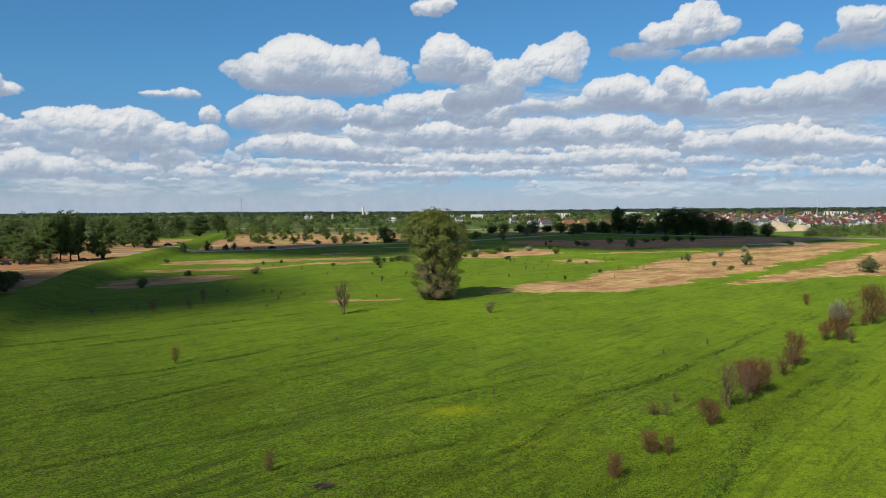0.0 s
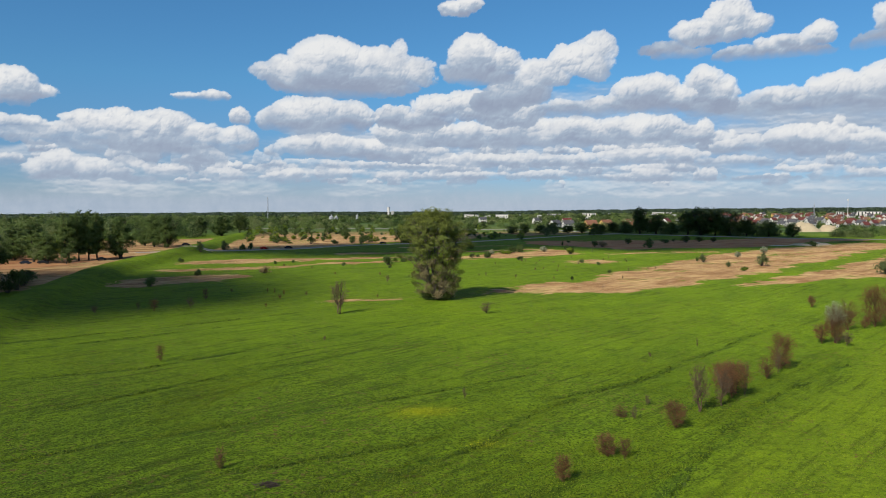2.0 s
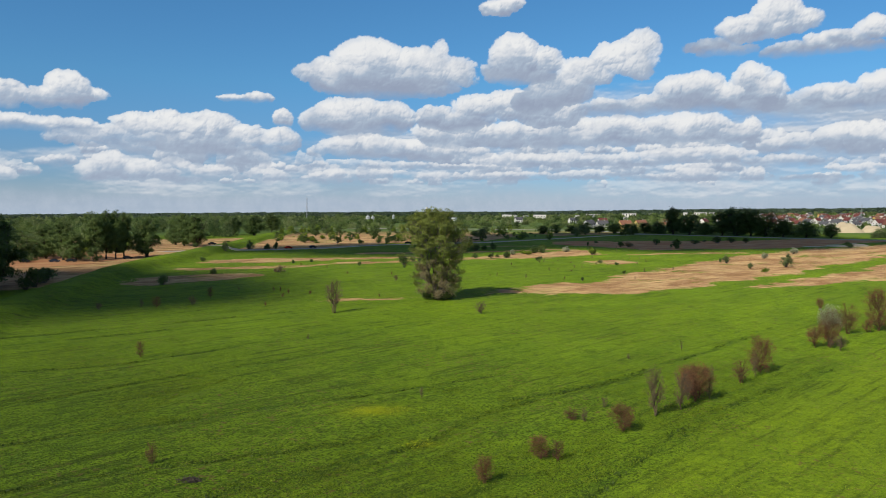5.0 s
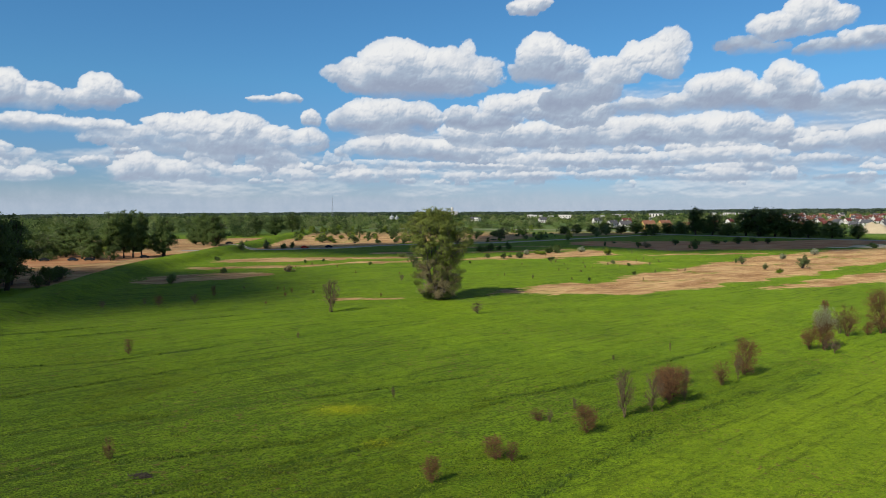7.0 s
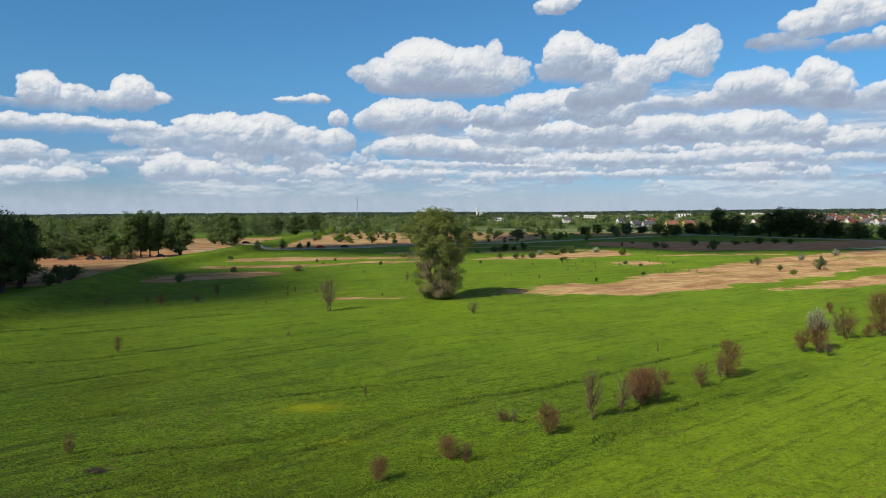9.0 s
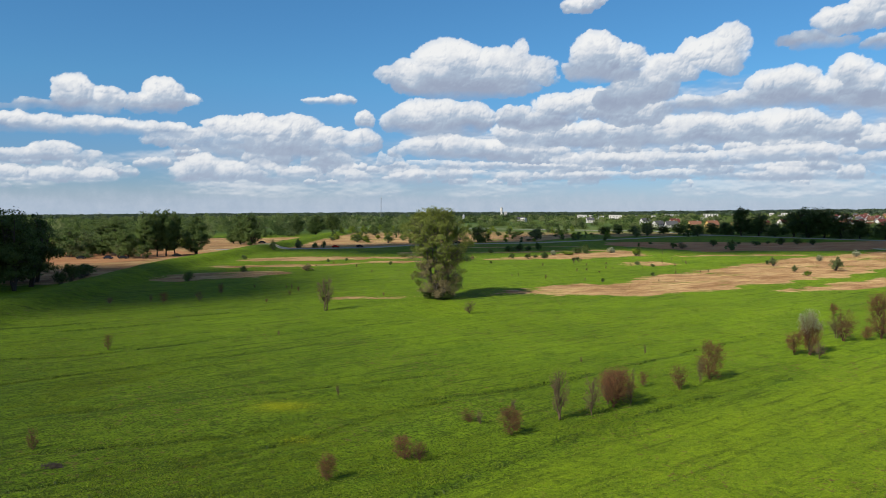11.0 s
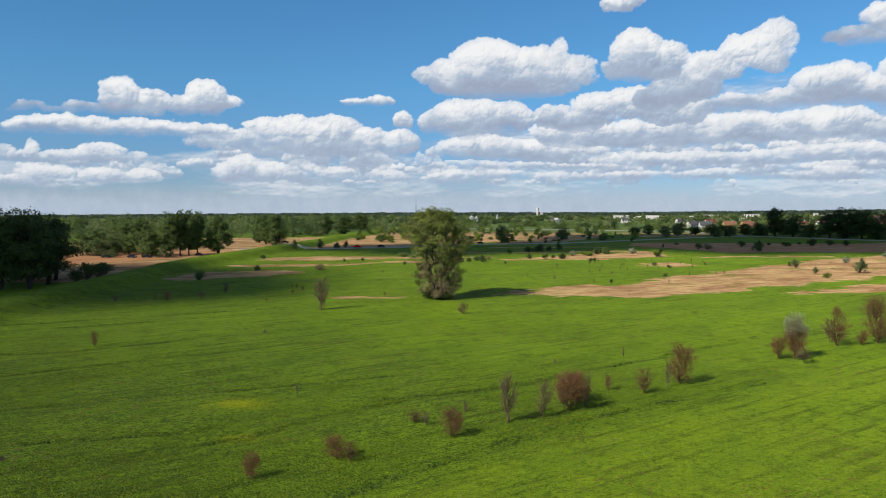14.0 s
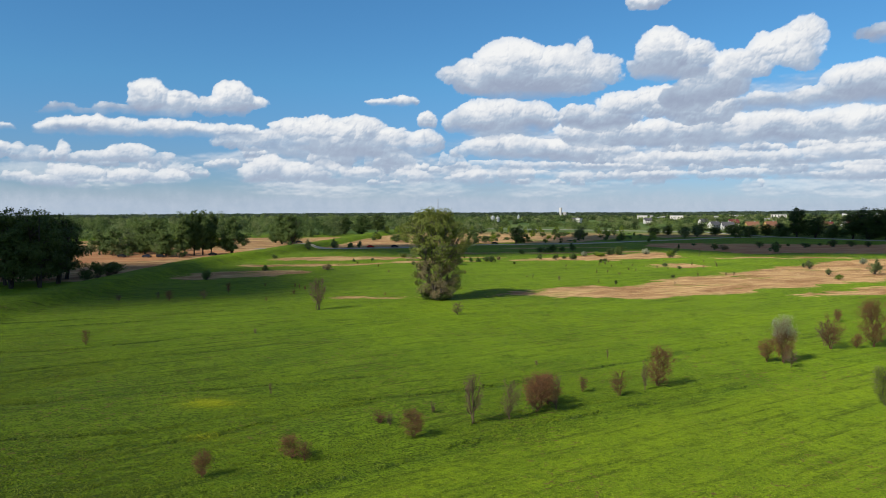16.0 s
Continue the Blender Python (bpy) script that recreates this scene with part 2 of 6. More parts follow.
GROUND = ground_material()
LEAF_POPLAR = leaf_material("poplar_leaves", (0.082, 0.112, 0.020), (0.270, 0.310, 0.064))
LEAF_OAK = leaf_material("dark_leaves", (0.027, 0.050, 0.011), (0.092, 0.133, 0.026))
LEAF_WILLOW = leaf_material("willow_leaves", (0.064, 0.092, 0.029), (0.195, 0.230, 0.085))
LEAF_FRESH = leaf_material("fresh_leaves", (0.095, 0.150, 0.015), (0.250, 0.330, 0.032))
LEAF_WOOD = leaf_material("woodland_leaves", (0.038, 0.074, 0.018), (0.150, 0.208, 0.052))
# blue-grey distance haze is mixed into this leaf colour, for the horizon belt
LEAF_HAZED = leaf_material("hazed_leaves", (0.034, 0.056, 0.034), (0.085, 0.120, 0.070))
LEAF_BLOSSOM = leaf_material("blossom", (0.19, 0.21, 0.11), (0.44, 0.46, 0.32))
BUD_RED = leaf_material("red_buds", (0.115, 0.046, 0.020), (0.275, 0.132, 0.056), 0.2)
BUD_GREY = leaf_material("grey_buds", (0.135, 0.100, 0.044), (0.300, 0.235, 0.110), 0.2)
DRY_BLADE = leaf_material("dry_blades", (0.300, 0.175, 0.080), (0.560, 0.400, 0.210), 0.3)
GREEN_BLADE = leaf_material("green_blades", (0.080, 0.127, 0.006), (0.228, 0.294, 0.013), 0.3)
SKIRT = leaf_material("undergrowth_leaves", (0.105, 0.088, 0.040), (0.270, 0.215, 0.110), 0.25)
DARK_BLADE = leaf_material("dark_rut_grass", (0.026, 0.050, 0.005), (0.075, 0.120, 0.010), 0.2)
FLOWER = leaf_material("yellow_petals", (0.30, 0.34, 0.010), (0.50, 0.50, 0.016), 0.3)
BARK = bark_material("grey_bark", (0.055, 0.045, 0.035), (0.20, 0.17, 0.135))
BARK_RED = bark_material("red_brown_twigs", (0.060, 0.030, 0.017), (0.165, 0.088, 0.050))
BARK_PALE = bark_material("pale_twigs", (0.065, 0.045, 0.028), (0.175, 0.125, 0.080))
BARK_DARK = bark_material("dark_bark", (0.030, 0.024, 0.020), (0.085, 0.070, 0.055))
CLOUD = plain_material("cloud", (0.9, 0.9, 0.9), 1.0, 0.01, 0.1, 0.0)
ASPHALT = plain_material("asphalt", (0.27, 0.26, 0.235), 0.85, 0.8, 0.3)
EARTH = plain_material("crumbled_earth", (0.120, 0.085, 0.050), 0.95, 4.0, 0.4)
SAND = plain_material("sand", (0.52, 0.43, 0.29), 0.95, 0.3, 0.3)
ROOF_RED = plain_material("red_roof_tiles", (0.16, 0.048, 0.042), 0.7)
ROOF_BROWN = plain_material("brown_roof_tiles", (0.15, 0.065, 0.045), 0.7)
ROOF_GREY = plain_material("grey_roof", (0.10, 0.10, 0.11), 0.7)
ROOF_ORANGE = plain_material("orange_roof_tiles", (0.26, 0.125, 0.078), 0.7)
WALL_WHITE = plain_material("white_render", (0.74, 0.72, 0.68), 0.85)
WALL_YELLOW = plain_material("yellow_render", (0.68, 0.46, 0.16), 0.85)
WALL_GREY = plain_material("grey_render", (0.45, 0.45, 0.45), 0.85)
GLASS = plain_material("window_glass", (0.03, 0.035, 0.04), 0.3, 1.0, 0.1, 0.2)
STEEL = plain_material("galvanised_steel", (0.45, 0.47, 0.50), 0.55, 3.0, 0.2, 0.4, 0.15)
CAR_DARK = plain_material("dark_car_paint", (0.02, 0.022, 0.026), 0.9, 3.0, 0.1, 0.03)
CAR_RED = plain_material("red_car_paint", (0.40, 0.03, 0.02), 0.9, 3.0, 0.1, 0.03)
CAR_BLUE = plain_material("blue_grey_car_paint", (0.022, 0.028, 0.045), 0.9, 3.0, 0.1, 0.03)
RUBBER = plain_material("rubber", (0.02, 0.02, 0.02), 0.8)


# ---- mesh tools ----
def mesh_object(name, verts, faces, mat, parent=None, label="", smooth=False):
    """One mesh object out of arrays; faces is an array of quads or of triangles, or a list."""
    me = bpy.data.meshes.new(name)
    verts = np.asarray(verts, dtype=np.float32).reshape(-1, 3)
    if isinstance(faces, np.ndarray):
        n, k = faces.shape
        me.vertices.add(len(verts))
        me.vertices.foreach_set("co", verts.ravel())
        me.loops.add(n * k)
        me.loops.foreach_set("vertex_index", faces.astype(np.int32).ravel())
        me.polygons.add(n)
        me.polygons.foreach_set("loop_start", np.arange(0, n * k, k, dtype=np.int32))
        me.update(calc_edges=True)
    else:
        me.from_pydata(verts.tolist(), [], faces)
        me.update()
    if smooth:
        me.polygons.foreach_set("use_smooth", np.ones(len(me.polygons), dtype=bool))
    me.materials.append(mat)
    ob = new(name, me)
    if parent is not None:
        ob.parent = parent
    if label:
        ob["label"] = label
    return ob


def part(name, bm, mat, parent, label=""):
    me = bpy.data.meshes.new(name)
    bm.to_mesh(me)
    bm.free()
    me.materials.append(mat)
    ob = new(name, me)
    ob.parent = parent
    if label:
        ob["label"] = label
    return ob


def box_into(bm, x0, y0, z0, x1, y1, z1, bevel=0.0):
    made = bmesh.ops.create_cube(bm, size=1, matrix=Matrix.Translation(((x0 + x1) / 2, (y0 + y1) / 2, (z0 + z1) / 2)) @ Matrix.Diagonal((x1 - x0, y1 - y0, z1 - z0, 1)))
    if bevel:
        edges = {e for v in made["verts"] for e in v.link_edges}
        bmesh.ops.bevel(bm, geom=list(edges), offset=bevel, segments=1, affect="EDGES")
    return bm


def box(x0, y0, z0, x1, y1, z1, bevel=0.0):
    return box_into(bmesh.new(), x0, y0, z0, x1, y1, z1, bevel)


def lattice_value(i, j, k, seed):
    h = (i * 374761393 + j * 668265263 + k * 2147483647 + seed * 974634777) & 0xFFFFFFFF
    h = ((h ^ (h >> 13)) * 1274126177) & 0xFFFFFFFF
    return ((h ^ (h >> 16)) & 0xFFFF) / 32767.5 - 1.0


def value_noise(p, seed=0):
    """Smooth noise from -1 to 1 at an array of points."""
    f = np.floor(p)
    i = f.astype(np.int64)
    u = p - f
    u = u * u * u * (u * (u * 6 - 15) + 10)
    total = np.zeros(len(p))
    for a in (0, 1):
        for b in (0, 1):
            for c in (0, 1):
                w = (u[:, 0] if a else 1 - u[:, 0]) * (u[:, 1] if b else 1 - u[:, 1]) * (u[:, 2] if c else 1 - u[:, 2])
                total += w * lattice_value(i[:, 0] + a, i[:, 1] + b, i[:, 2] + c, seed)
    return total


def flat_noise(x, y, size, seed=0, octaves=3):
    p = np.stack([np.ravel(x) / size, np.ravel(y) / size, np.full(np.size(x), 0.37)], 1)
    out, amp = np.zeros(len(p)), 1.0
    for o in range(octaves):
        out += amp * value_noise(p * 2.03 ** o, seed + o)
        amp *= 0.5
    return out.reshape(np.shape(x))


def unit(v):
    return v / np.maximum(np.linalg.norm(v, axis=-1, keepdims=True), 1e-9)


def leaves(rng, points, size, outward=None, lean=0.7):
    """Rhombic leaf sprays at the points: vertices and quads."""
    n = len(points)
    nrm = rng.normal(size=(n, 3))
    if outward is not None:
        nrm = unit(nrm) + lean * outward
    nrm = unit(nrm)
    a = unit(np.cross(nrm, rng.normal(size=(n, 3))))
    b = np.cross(nrm, a)
    s = (size * rng.uniform(0.6, 1.35, n))[:, None]
    bend = nrm * s * rng.uniform(-0.25, 0.25, (n, 1))
    v = np.stack([points - a * s, points + b * s * 0.62 + bend, points + a * s, points - b * s * 0.62 + bend], 1)
    return v.reshape(-1, 3), np.arange(n * 4).reshape(n, 4)


def tubes(runs, sides=4):
    """Tapered tubes: runs of (points, radii)."""
    vs, fs, at = [], [], 0
    for pts, radii in runs:
        pts = np.asarray(pts, float)
        way = unit(np.gradient(pts, axis=0))
        side = unit(np.cross(way, np.array([0.31, 0.87, 0.38])))
        up = np.cross(way, side)
        ang = np.linspace(0, 2 * math.pi, sides, endpoint=False)
        ring = np.cos(ang)[None, :, None] * side[:, None, :] + np.sin(ang)[None, :, None] * up[:, None, :]
        vs.append((pts[:, None, :] + ring * np.asarray(radii, float)[:, None, None]).reshape(-1, 3))
        m = len(pts)
        idx = np.arange(m * sides).reshape(m, sides) + at
        nxt = np.roll(idx, -1, axis=1)
        fs.append(np.stack([idx[:-1], nxt[:-1], nxt[1:], idx[1:]], -1).reshape(-1, 4))
        at += m * sides
    return np.concatenate(vs), np.concatenate(fs)


def limb(rng, a, b, r0, r1, steps=5, sag=0.12):
    """A crooked branch from a to b."""
    a, b = np.asarray(a, float), np.asarray(b, float)
    k = np.linspace(0, 1, steps)[:, None]
    length = np.linalg.norm(b - a)
    pts = a + (b - a) * k
    pts[:, 2] += np.sin(k[:, 0] * math.pi) * length * sag * rng.uniform(0.2, 1)
    pts[1:-1] += rng.normal(size=(steps - 2, 3)) * min(length * 0.05, 0.35)
    return pts, np.linspace(r0, r1, steps)


# ---- ground ----
CREST = [(-40, -240), (-70, -140), (-92, -60), (-103, -20), (-113, 17), (-126, 67), (-133, 110), (-137, 150), (-141, 182),
         (-152, 256), (-170, 340), (-182, 414), (-200, 520)]


def crest_distance(x, y):
    best = np.full(np.shape(x), 1e9)
    for (ax, ay), (bx, by) in zip(CREST[:-1], CREST[1:]):
        dx, dy = bx - ax, by - ay
        k = np.clip(((x - ax) * dx + (y - ay) * dy) / (dx * dx + dy * dy), 0, 1)
        best = np.minimum(best, np.hypot(x - ax - k * dx, y - ay - k * dy))
    return best


def ground_height(x, y):
    """The lie of the land: a flat flood plain, the levee, and far country that falls to the west and rises to the east."""
    x, y = np.asarray(x, float), np.asarray(y, float)
    far = np.hypot(x - 28, y + 195)
    bearing = np.degrees(np.arctan2(x - 28, y + 195))
    fall = np.interp(bearing, [-180, -90, -48, -31, -16, 0, 14, 31, 60, 180], [-30, -46, -45, -38, -31, -26, -6, 11, 15, -30])
    z = fall * np.clip((far - 420) / 4480, 0, 1)
    d = crest_distance(x, y)
    z = z + 3.0 / (1 + np.exp(np.clip((d - 7.0) / 1.35, -30, 30)))
    return z


def inside(poly, x, y):
    hit = np.zeros(np.shape(x), bool)
    for (ax, ay), (bx, by) in zip(poly, poly[1:] + poly[:1]):
        if ay != by:
            hit ^= ((ay > y) != (by > y)) & (x < (bx - ax) * (y - ay) / (by - ay) + ax)
    return hit


def line_distance(line, x, y):
    best = np.full(np.shape(x), 1e9)
    for (ax, ay), (bx, by) in zip(line[:-1], line[1:]):
        dx, dy = bx - ax, by - ay
        k = np.clip(((x - ax) * dx + (y - ay) * dy) / (dx * dx + dy * dy), 0, 1)
        best = np.minimum(best, np.hypot(x - ax - k * dx, y - ay - k * dy))
    return best


# zones of the plan
DRY = [
    [(3, 1), (18, 13), (31, 13), (55, 19), (71, 29), (95, 53), (125, 88), (164, 136), (220, 200), (296, 284), (290, 318), (203, 254), (147, 197), (104, 137), (74, 91), (45, 46), (27, 34), (8, 12)],
    [(84, 31), (97, 35), (121, 48), (143, 61), (166, 68), (250, 82), (420, 160), (420, 330), (345, 310), (270, 235), (220, 176), (169, 118), (127, 69), (99, 41)],
    [(-107, 26), (-93, 25), (-82, 41), (-66, 58), (-78, 72), (-93, 66), (-109, 47)],
    [(-120, 112), (-91, 118), (-58, 138), (-10, 156), (-12, 164), (-62, 150), (-99, 140), (-122, 126)],
    [(-110, 74), (-92, 80), (-72, 90), (-50, 112), (-20, 130), (-22, 138), (-56, 120), (-80, 100), (-112, 86)],
    [(-8, 140), (14, 151), (41, 161), (72, 190), (63, 225), (34, 206), (17, 180), (-10, 152)],
    [(-60, 178), (0, 196), (60, 228), (58, 235), (-2, 204), (-62, 186)],
    [(-30, 236), (40, 268), (38, 276), (-32, 245)],
    [(84, 184), (150, 208), (148, 216), (82, 192)],
    [(49, 119), (66, 122), (81, 134), (72, 149), (55, 138)],
    [(-31, -10), (-10, -1), (0, 2), (-3, 4), (-14, 2), (-33, -6)],
    [(-122, 15), (-132, 60), (-142, 120), (-148, 180), (-165, 290), (-190, 380), (-300, 330), (-420, 160), (-320, -20), (-190, -20)],
    [(-158, 290), (-94, 252), (-42, 312), (0, 330), (30, 430), (24, 545), (-80, 640), (-220, 560), (-192, 450)],
    [(-135, 208), (-118, 213), (-92, 237), (-70, 270), (-42, 312), (-158, 292), (-146, 245)],
    [(60, 440), (110, 470), (140, 560), (60, 600), (30, 545)],
]
BURNT_SHADED = [
    # first polygon: shade under the western trees, painted as darker ground
    [(-162, 105), (-158, 165), (-235, 165), (-260, 60), (-190, 60)],
    [(96, 226), (138, 246), (186, 256), (250, 322), (315, 350), (250, 385), (192, 352), (142, 345), (104, 345), (84, 300)],
    [(48, 290), (67, 272), (95, 240), (84, 300), (95, 342), (52, 332)],
]
RUTS = [
    [(-40, -170), (-2.8, -133.5), (9.6, -122.6), (16.1, -109.9), (29.2, -95.7), (36.4, -88.7), (52, -70), (75, -40)],
    [(-78.6, -68.7), (-55.5, -48.5), (-30, -25)],
    [(-61.7, -97.2), (-43.3, -87.1), (-28.4, -70), (2, -38)],
    [(10, -160), (24, -138), (36, -119), (46, -105), (70, -80)],
    [(-40, -130), (-31.3, -124), (-14.6, -113), (2.9, -100.3), (19, -88)],
    [(-30, -141), (-16.5, -132.2), (4.7, -120.7)],
    [(-43.2, -109.6), (-30.8, -94.3), (-16.7, -79.4), (0, -62)],
    [(-72.2, -74.3), (-49.3, -54.2), (-33.3, -37.2)],
    [(19, -103.2), (32.5, -93.3), (40, -86)],
]
ROAD = [(-168, 186), (-150, 197), (-122, 205), (-92, 227), (-63, 268), (-22, 299), (0, 309), (50, 372), (108, 446), (150, 474)]
ROAD_EAST = [(150, 474), (213, 414), (277, 367), (331, 352), (480, 330), (900, 300)]
FAR_ROAD = [(-420, 705), (-114, 668), (-46, 658), (19, 636), (100, 600), (150, 474)]


def axis(fine0, fine1, step, low, high, grow):
    mid = list(np.arange(fine0, fine1 + 0.01, step))
    s, v, lo = step, fine0, []
    while v > low:
        s *= grow
        v -= s
        lo.append(max(v, low))
    s, v, hi = step, mid[-1], []
    while v < high:
        s *= grow
        v += s
        hi.append(min(v, high))
    return np.array(lo[::-1] + mid + hi)


def build_ground():
    xs = axis(-215, 300, 1.35, -4700, 4700, 1.09)
    ys = axis(-185, 420, 1.35, -2500, 4880, 1.07)
    X, Y = np.meshgrid(xs, ys)
    near = np.clip((600 - np.hypot(X, Y + 100)) / 300, 0, 1)
    Z = ground_height(X, Y) + near * (0.10 * flat_noise(X, Y, 14, 5) + 0.07 * flat_noise(X, Y, 3.2, 9, 2) + 0.25 * flat_noise(X, Y, 70, 2, 2))
    wx, wy = X + 4.0 * flat_noise(X, Y, 13, 21) + 1.5 * flat_noise(X, Y, 4, 23, 2), Y + 4.5 * flat_noise(X, Y, 13, 31) + 1.5 * flat_noise(X, Y, 4, 33, 2)
    dry, burnt_shaded = np.zeros(X.shape), np.zeros(X.shape)
    for ox, oy in ((0, 0), (3.5, 0), (-3.5, 0), (0, 3.5), (0, -3.5), (1.8, 1.8), (-1.8, 1.8), (1.8, -1.8), (-1.8, -1.8)):
        for zone, polys in ((dry, DRY), (burnt_shaded, BURNT_SHADED)):
            hit = np.zeros(X.shape, bool)
            for p in polys:
                hit |= inside(p, wx + ox, wy + oy)
            zone += hit / 9.0
    dry *= np.clip((crest_distance(X, Y) - 7.5) / 3.5, 0, 1)
    track = np.zeros(X.shape)
    for r in RUTS:
        d = line_distance(r, X + 0.8 * flat_noise(X, Y, 9, 41), Y)
        track = np.maximum(track, np.clip(1.25 - d / 1.5, 0, 1))
        Z -= 0.16 * np.exp(-(d / 0.8) ** 2)
    # the brighter field south-east of the line of shrubs
    lush = np.clip(((X - 24.5) * 0.774 - (Y + 135) * 0.633 + 1.2 * flat_noise(X, Y, 9, 51)) / 3.5, 0, 1) * np.clip((-40 - Y) / 40, 0, 1)
    flowers = np.exp(-(((X - 2.6) * 0.8 + (Y + 109.6) * 0.35) / 3.4) ** 2 - (((Y + 109.6) * 0.8 - (X - 2.6) * 0.35) / 1.9) ** 2)
    flowers = np.maximum(flowers, 0.5 * np.exp(-((X - 10) / 2.0) ** 2 - ((Y + 122) / 1.6) ** 2))
    flowers = np.clip(flowers * (1 + 0.5 * flat_noise(X, Y, 1.6, 71)), 0, 1)
    bare = np.zeros(X.shape)
    for line in (ROAD, ROAD_EAST, FAR_ROAD):
        bare = np.maximum(bare, np.clip(1.5 - line_distance(line, X, Y) / 4.0, 0, 0.62))
    for bx, by, br in ((228, 283, 9), (243, 290, 10), (212, 275, 6)):
        bare = np.maximum(bare, np.exp(-((wx - bx) ** 2 + ((wy - by) * 0.8) ** 2) / br ** 2) * 1.1)
    town = np.clip((np.hypot(X - 28, Y + 195) - 640) / 150, 0, 1)
    ny, nx = X.shape
    idx = np.arange(nx * ny).reshape(ny, nx)
    faces = np.stack([idx[:-1, :-1], idx[:-1, 1:], idx[1:, 1:], idx[1:, :-1]], -1).reshape(-1, 4)
    ob = mesh_object("ground", np.stack([X, Y, Z], -1), faces, GROUND, smooth=True)
    # "short" grows with y and thins the painted grass shadows
    for key, v in (("dry", dry), ("burnt_shaded", burnt_shaded), ("track", track), ("lush", lush), ("flowers", flowers), ("bare", bare), ("town", town), ("short", np.clip((Y + 105) / 45, 0, 1))):
        a = ob.data.attributes.new(key, "FLOAT", "POINT")
        a.data.foreach_set("value", v.astype(np.float32).ravel())
    return tagged(ob, "flat green flood-plain meadow with dry reed patches and ruts", "ground", kind="structure")


ground = build_ground()


def gz(x, y):
    return float(ground_height(x, y))


def build_road(name, line, width, label):
    """A slightly raised strip of asphalt that follows the land, with a crown and shoulders."""
    pts = []
    for (ax, ay), (bx, by) in zip(line[:-1], line[1:]):
        n = max(2, int(math.hypot(bx - ax, by - ay) / 6))
        pts += [(ax + (bx - ax) * i / n, ay + (by - ay) * i / n) for i in range(n)]
    pts = np.array(pts + [line[-1]], float)
    for _ in range(6):
        pts[1:-1] = (pts[:-2] + 2 * pts[1:-1] + pts[2:]) / 4
    way = unit(np.gradient(pts, axis=0))
    side = np.stack([-way[:, 1], way[:, 0]], 1)
    rows = []
    for off, up in ((-width / 2 - 1.5, -0.25), (-width / 2, 0.32), (0, 0.40), (width / 2, 0.32), (width / 2 + 1.5, -0.25)):
        q = pts + side * off
        rows.append(np.column_stack([q, ground_height(q[:, 0], q[:, 1]) + up]))
    v = np.stack(rows, 1)
    m, k = v.shape[:2]
    idx = np.arange(m * k).reshape(m, k)
    f = np.stack([idx[:-1, :-1], idx[:-1, 1:], idx[1:, 1:], idx[1:, :-1]], -1).reshape(-1, 4)
    return tagged(mesh_object(name, v, f, ASPHALT), label, "road", kind="structure")


build_road("road_1", ROAD, 2.6, "grey asphalt country road on a low bank")
build_road("road_2", ROAD_EAST, 6.5, "grey asphalt road along the edge of town")
build_road("road_3", FAR_ROAD, 6.0, "pale far asphalt road before the woods")


# ---- sky backdrop with cumulus clouds ----
def billow(x, y, size, seed, octaves=5):
    """Cauliflower relief: rounded knobs with creases between them, at several scales."""
    out, amp = np.zeros(np.shape(x)), 0.5
    for o in range(octaves):
        p = np.stack([np.ravel(x) / size * 2.1 ** o, np.ravel(y) / size * 2.1 ** o, np.full(np.size(x), 0.21 + 1.7 * o)], 1)
        out += amp * (np.abs(value_noise(p, seed + 7 * o)) ** 0.8).reshape(np.shape(x))
        amp *= 0.55
    return out


def soft(v, a, b):
    k = np.clip((v - a) / (b - a), 0, 1)
    return k * k * (3 - 2 * k)


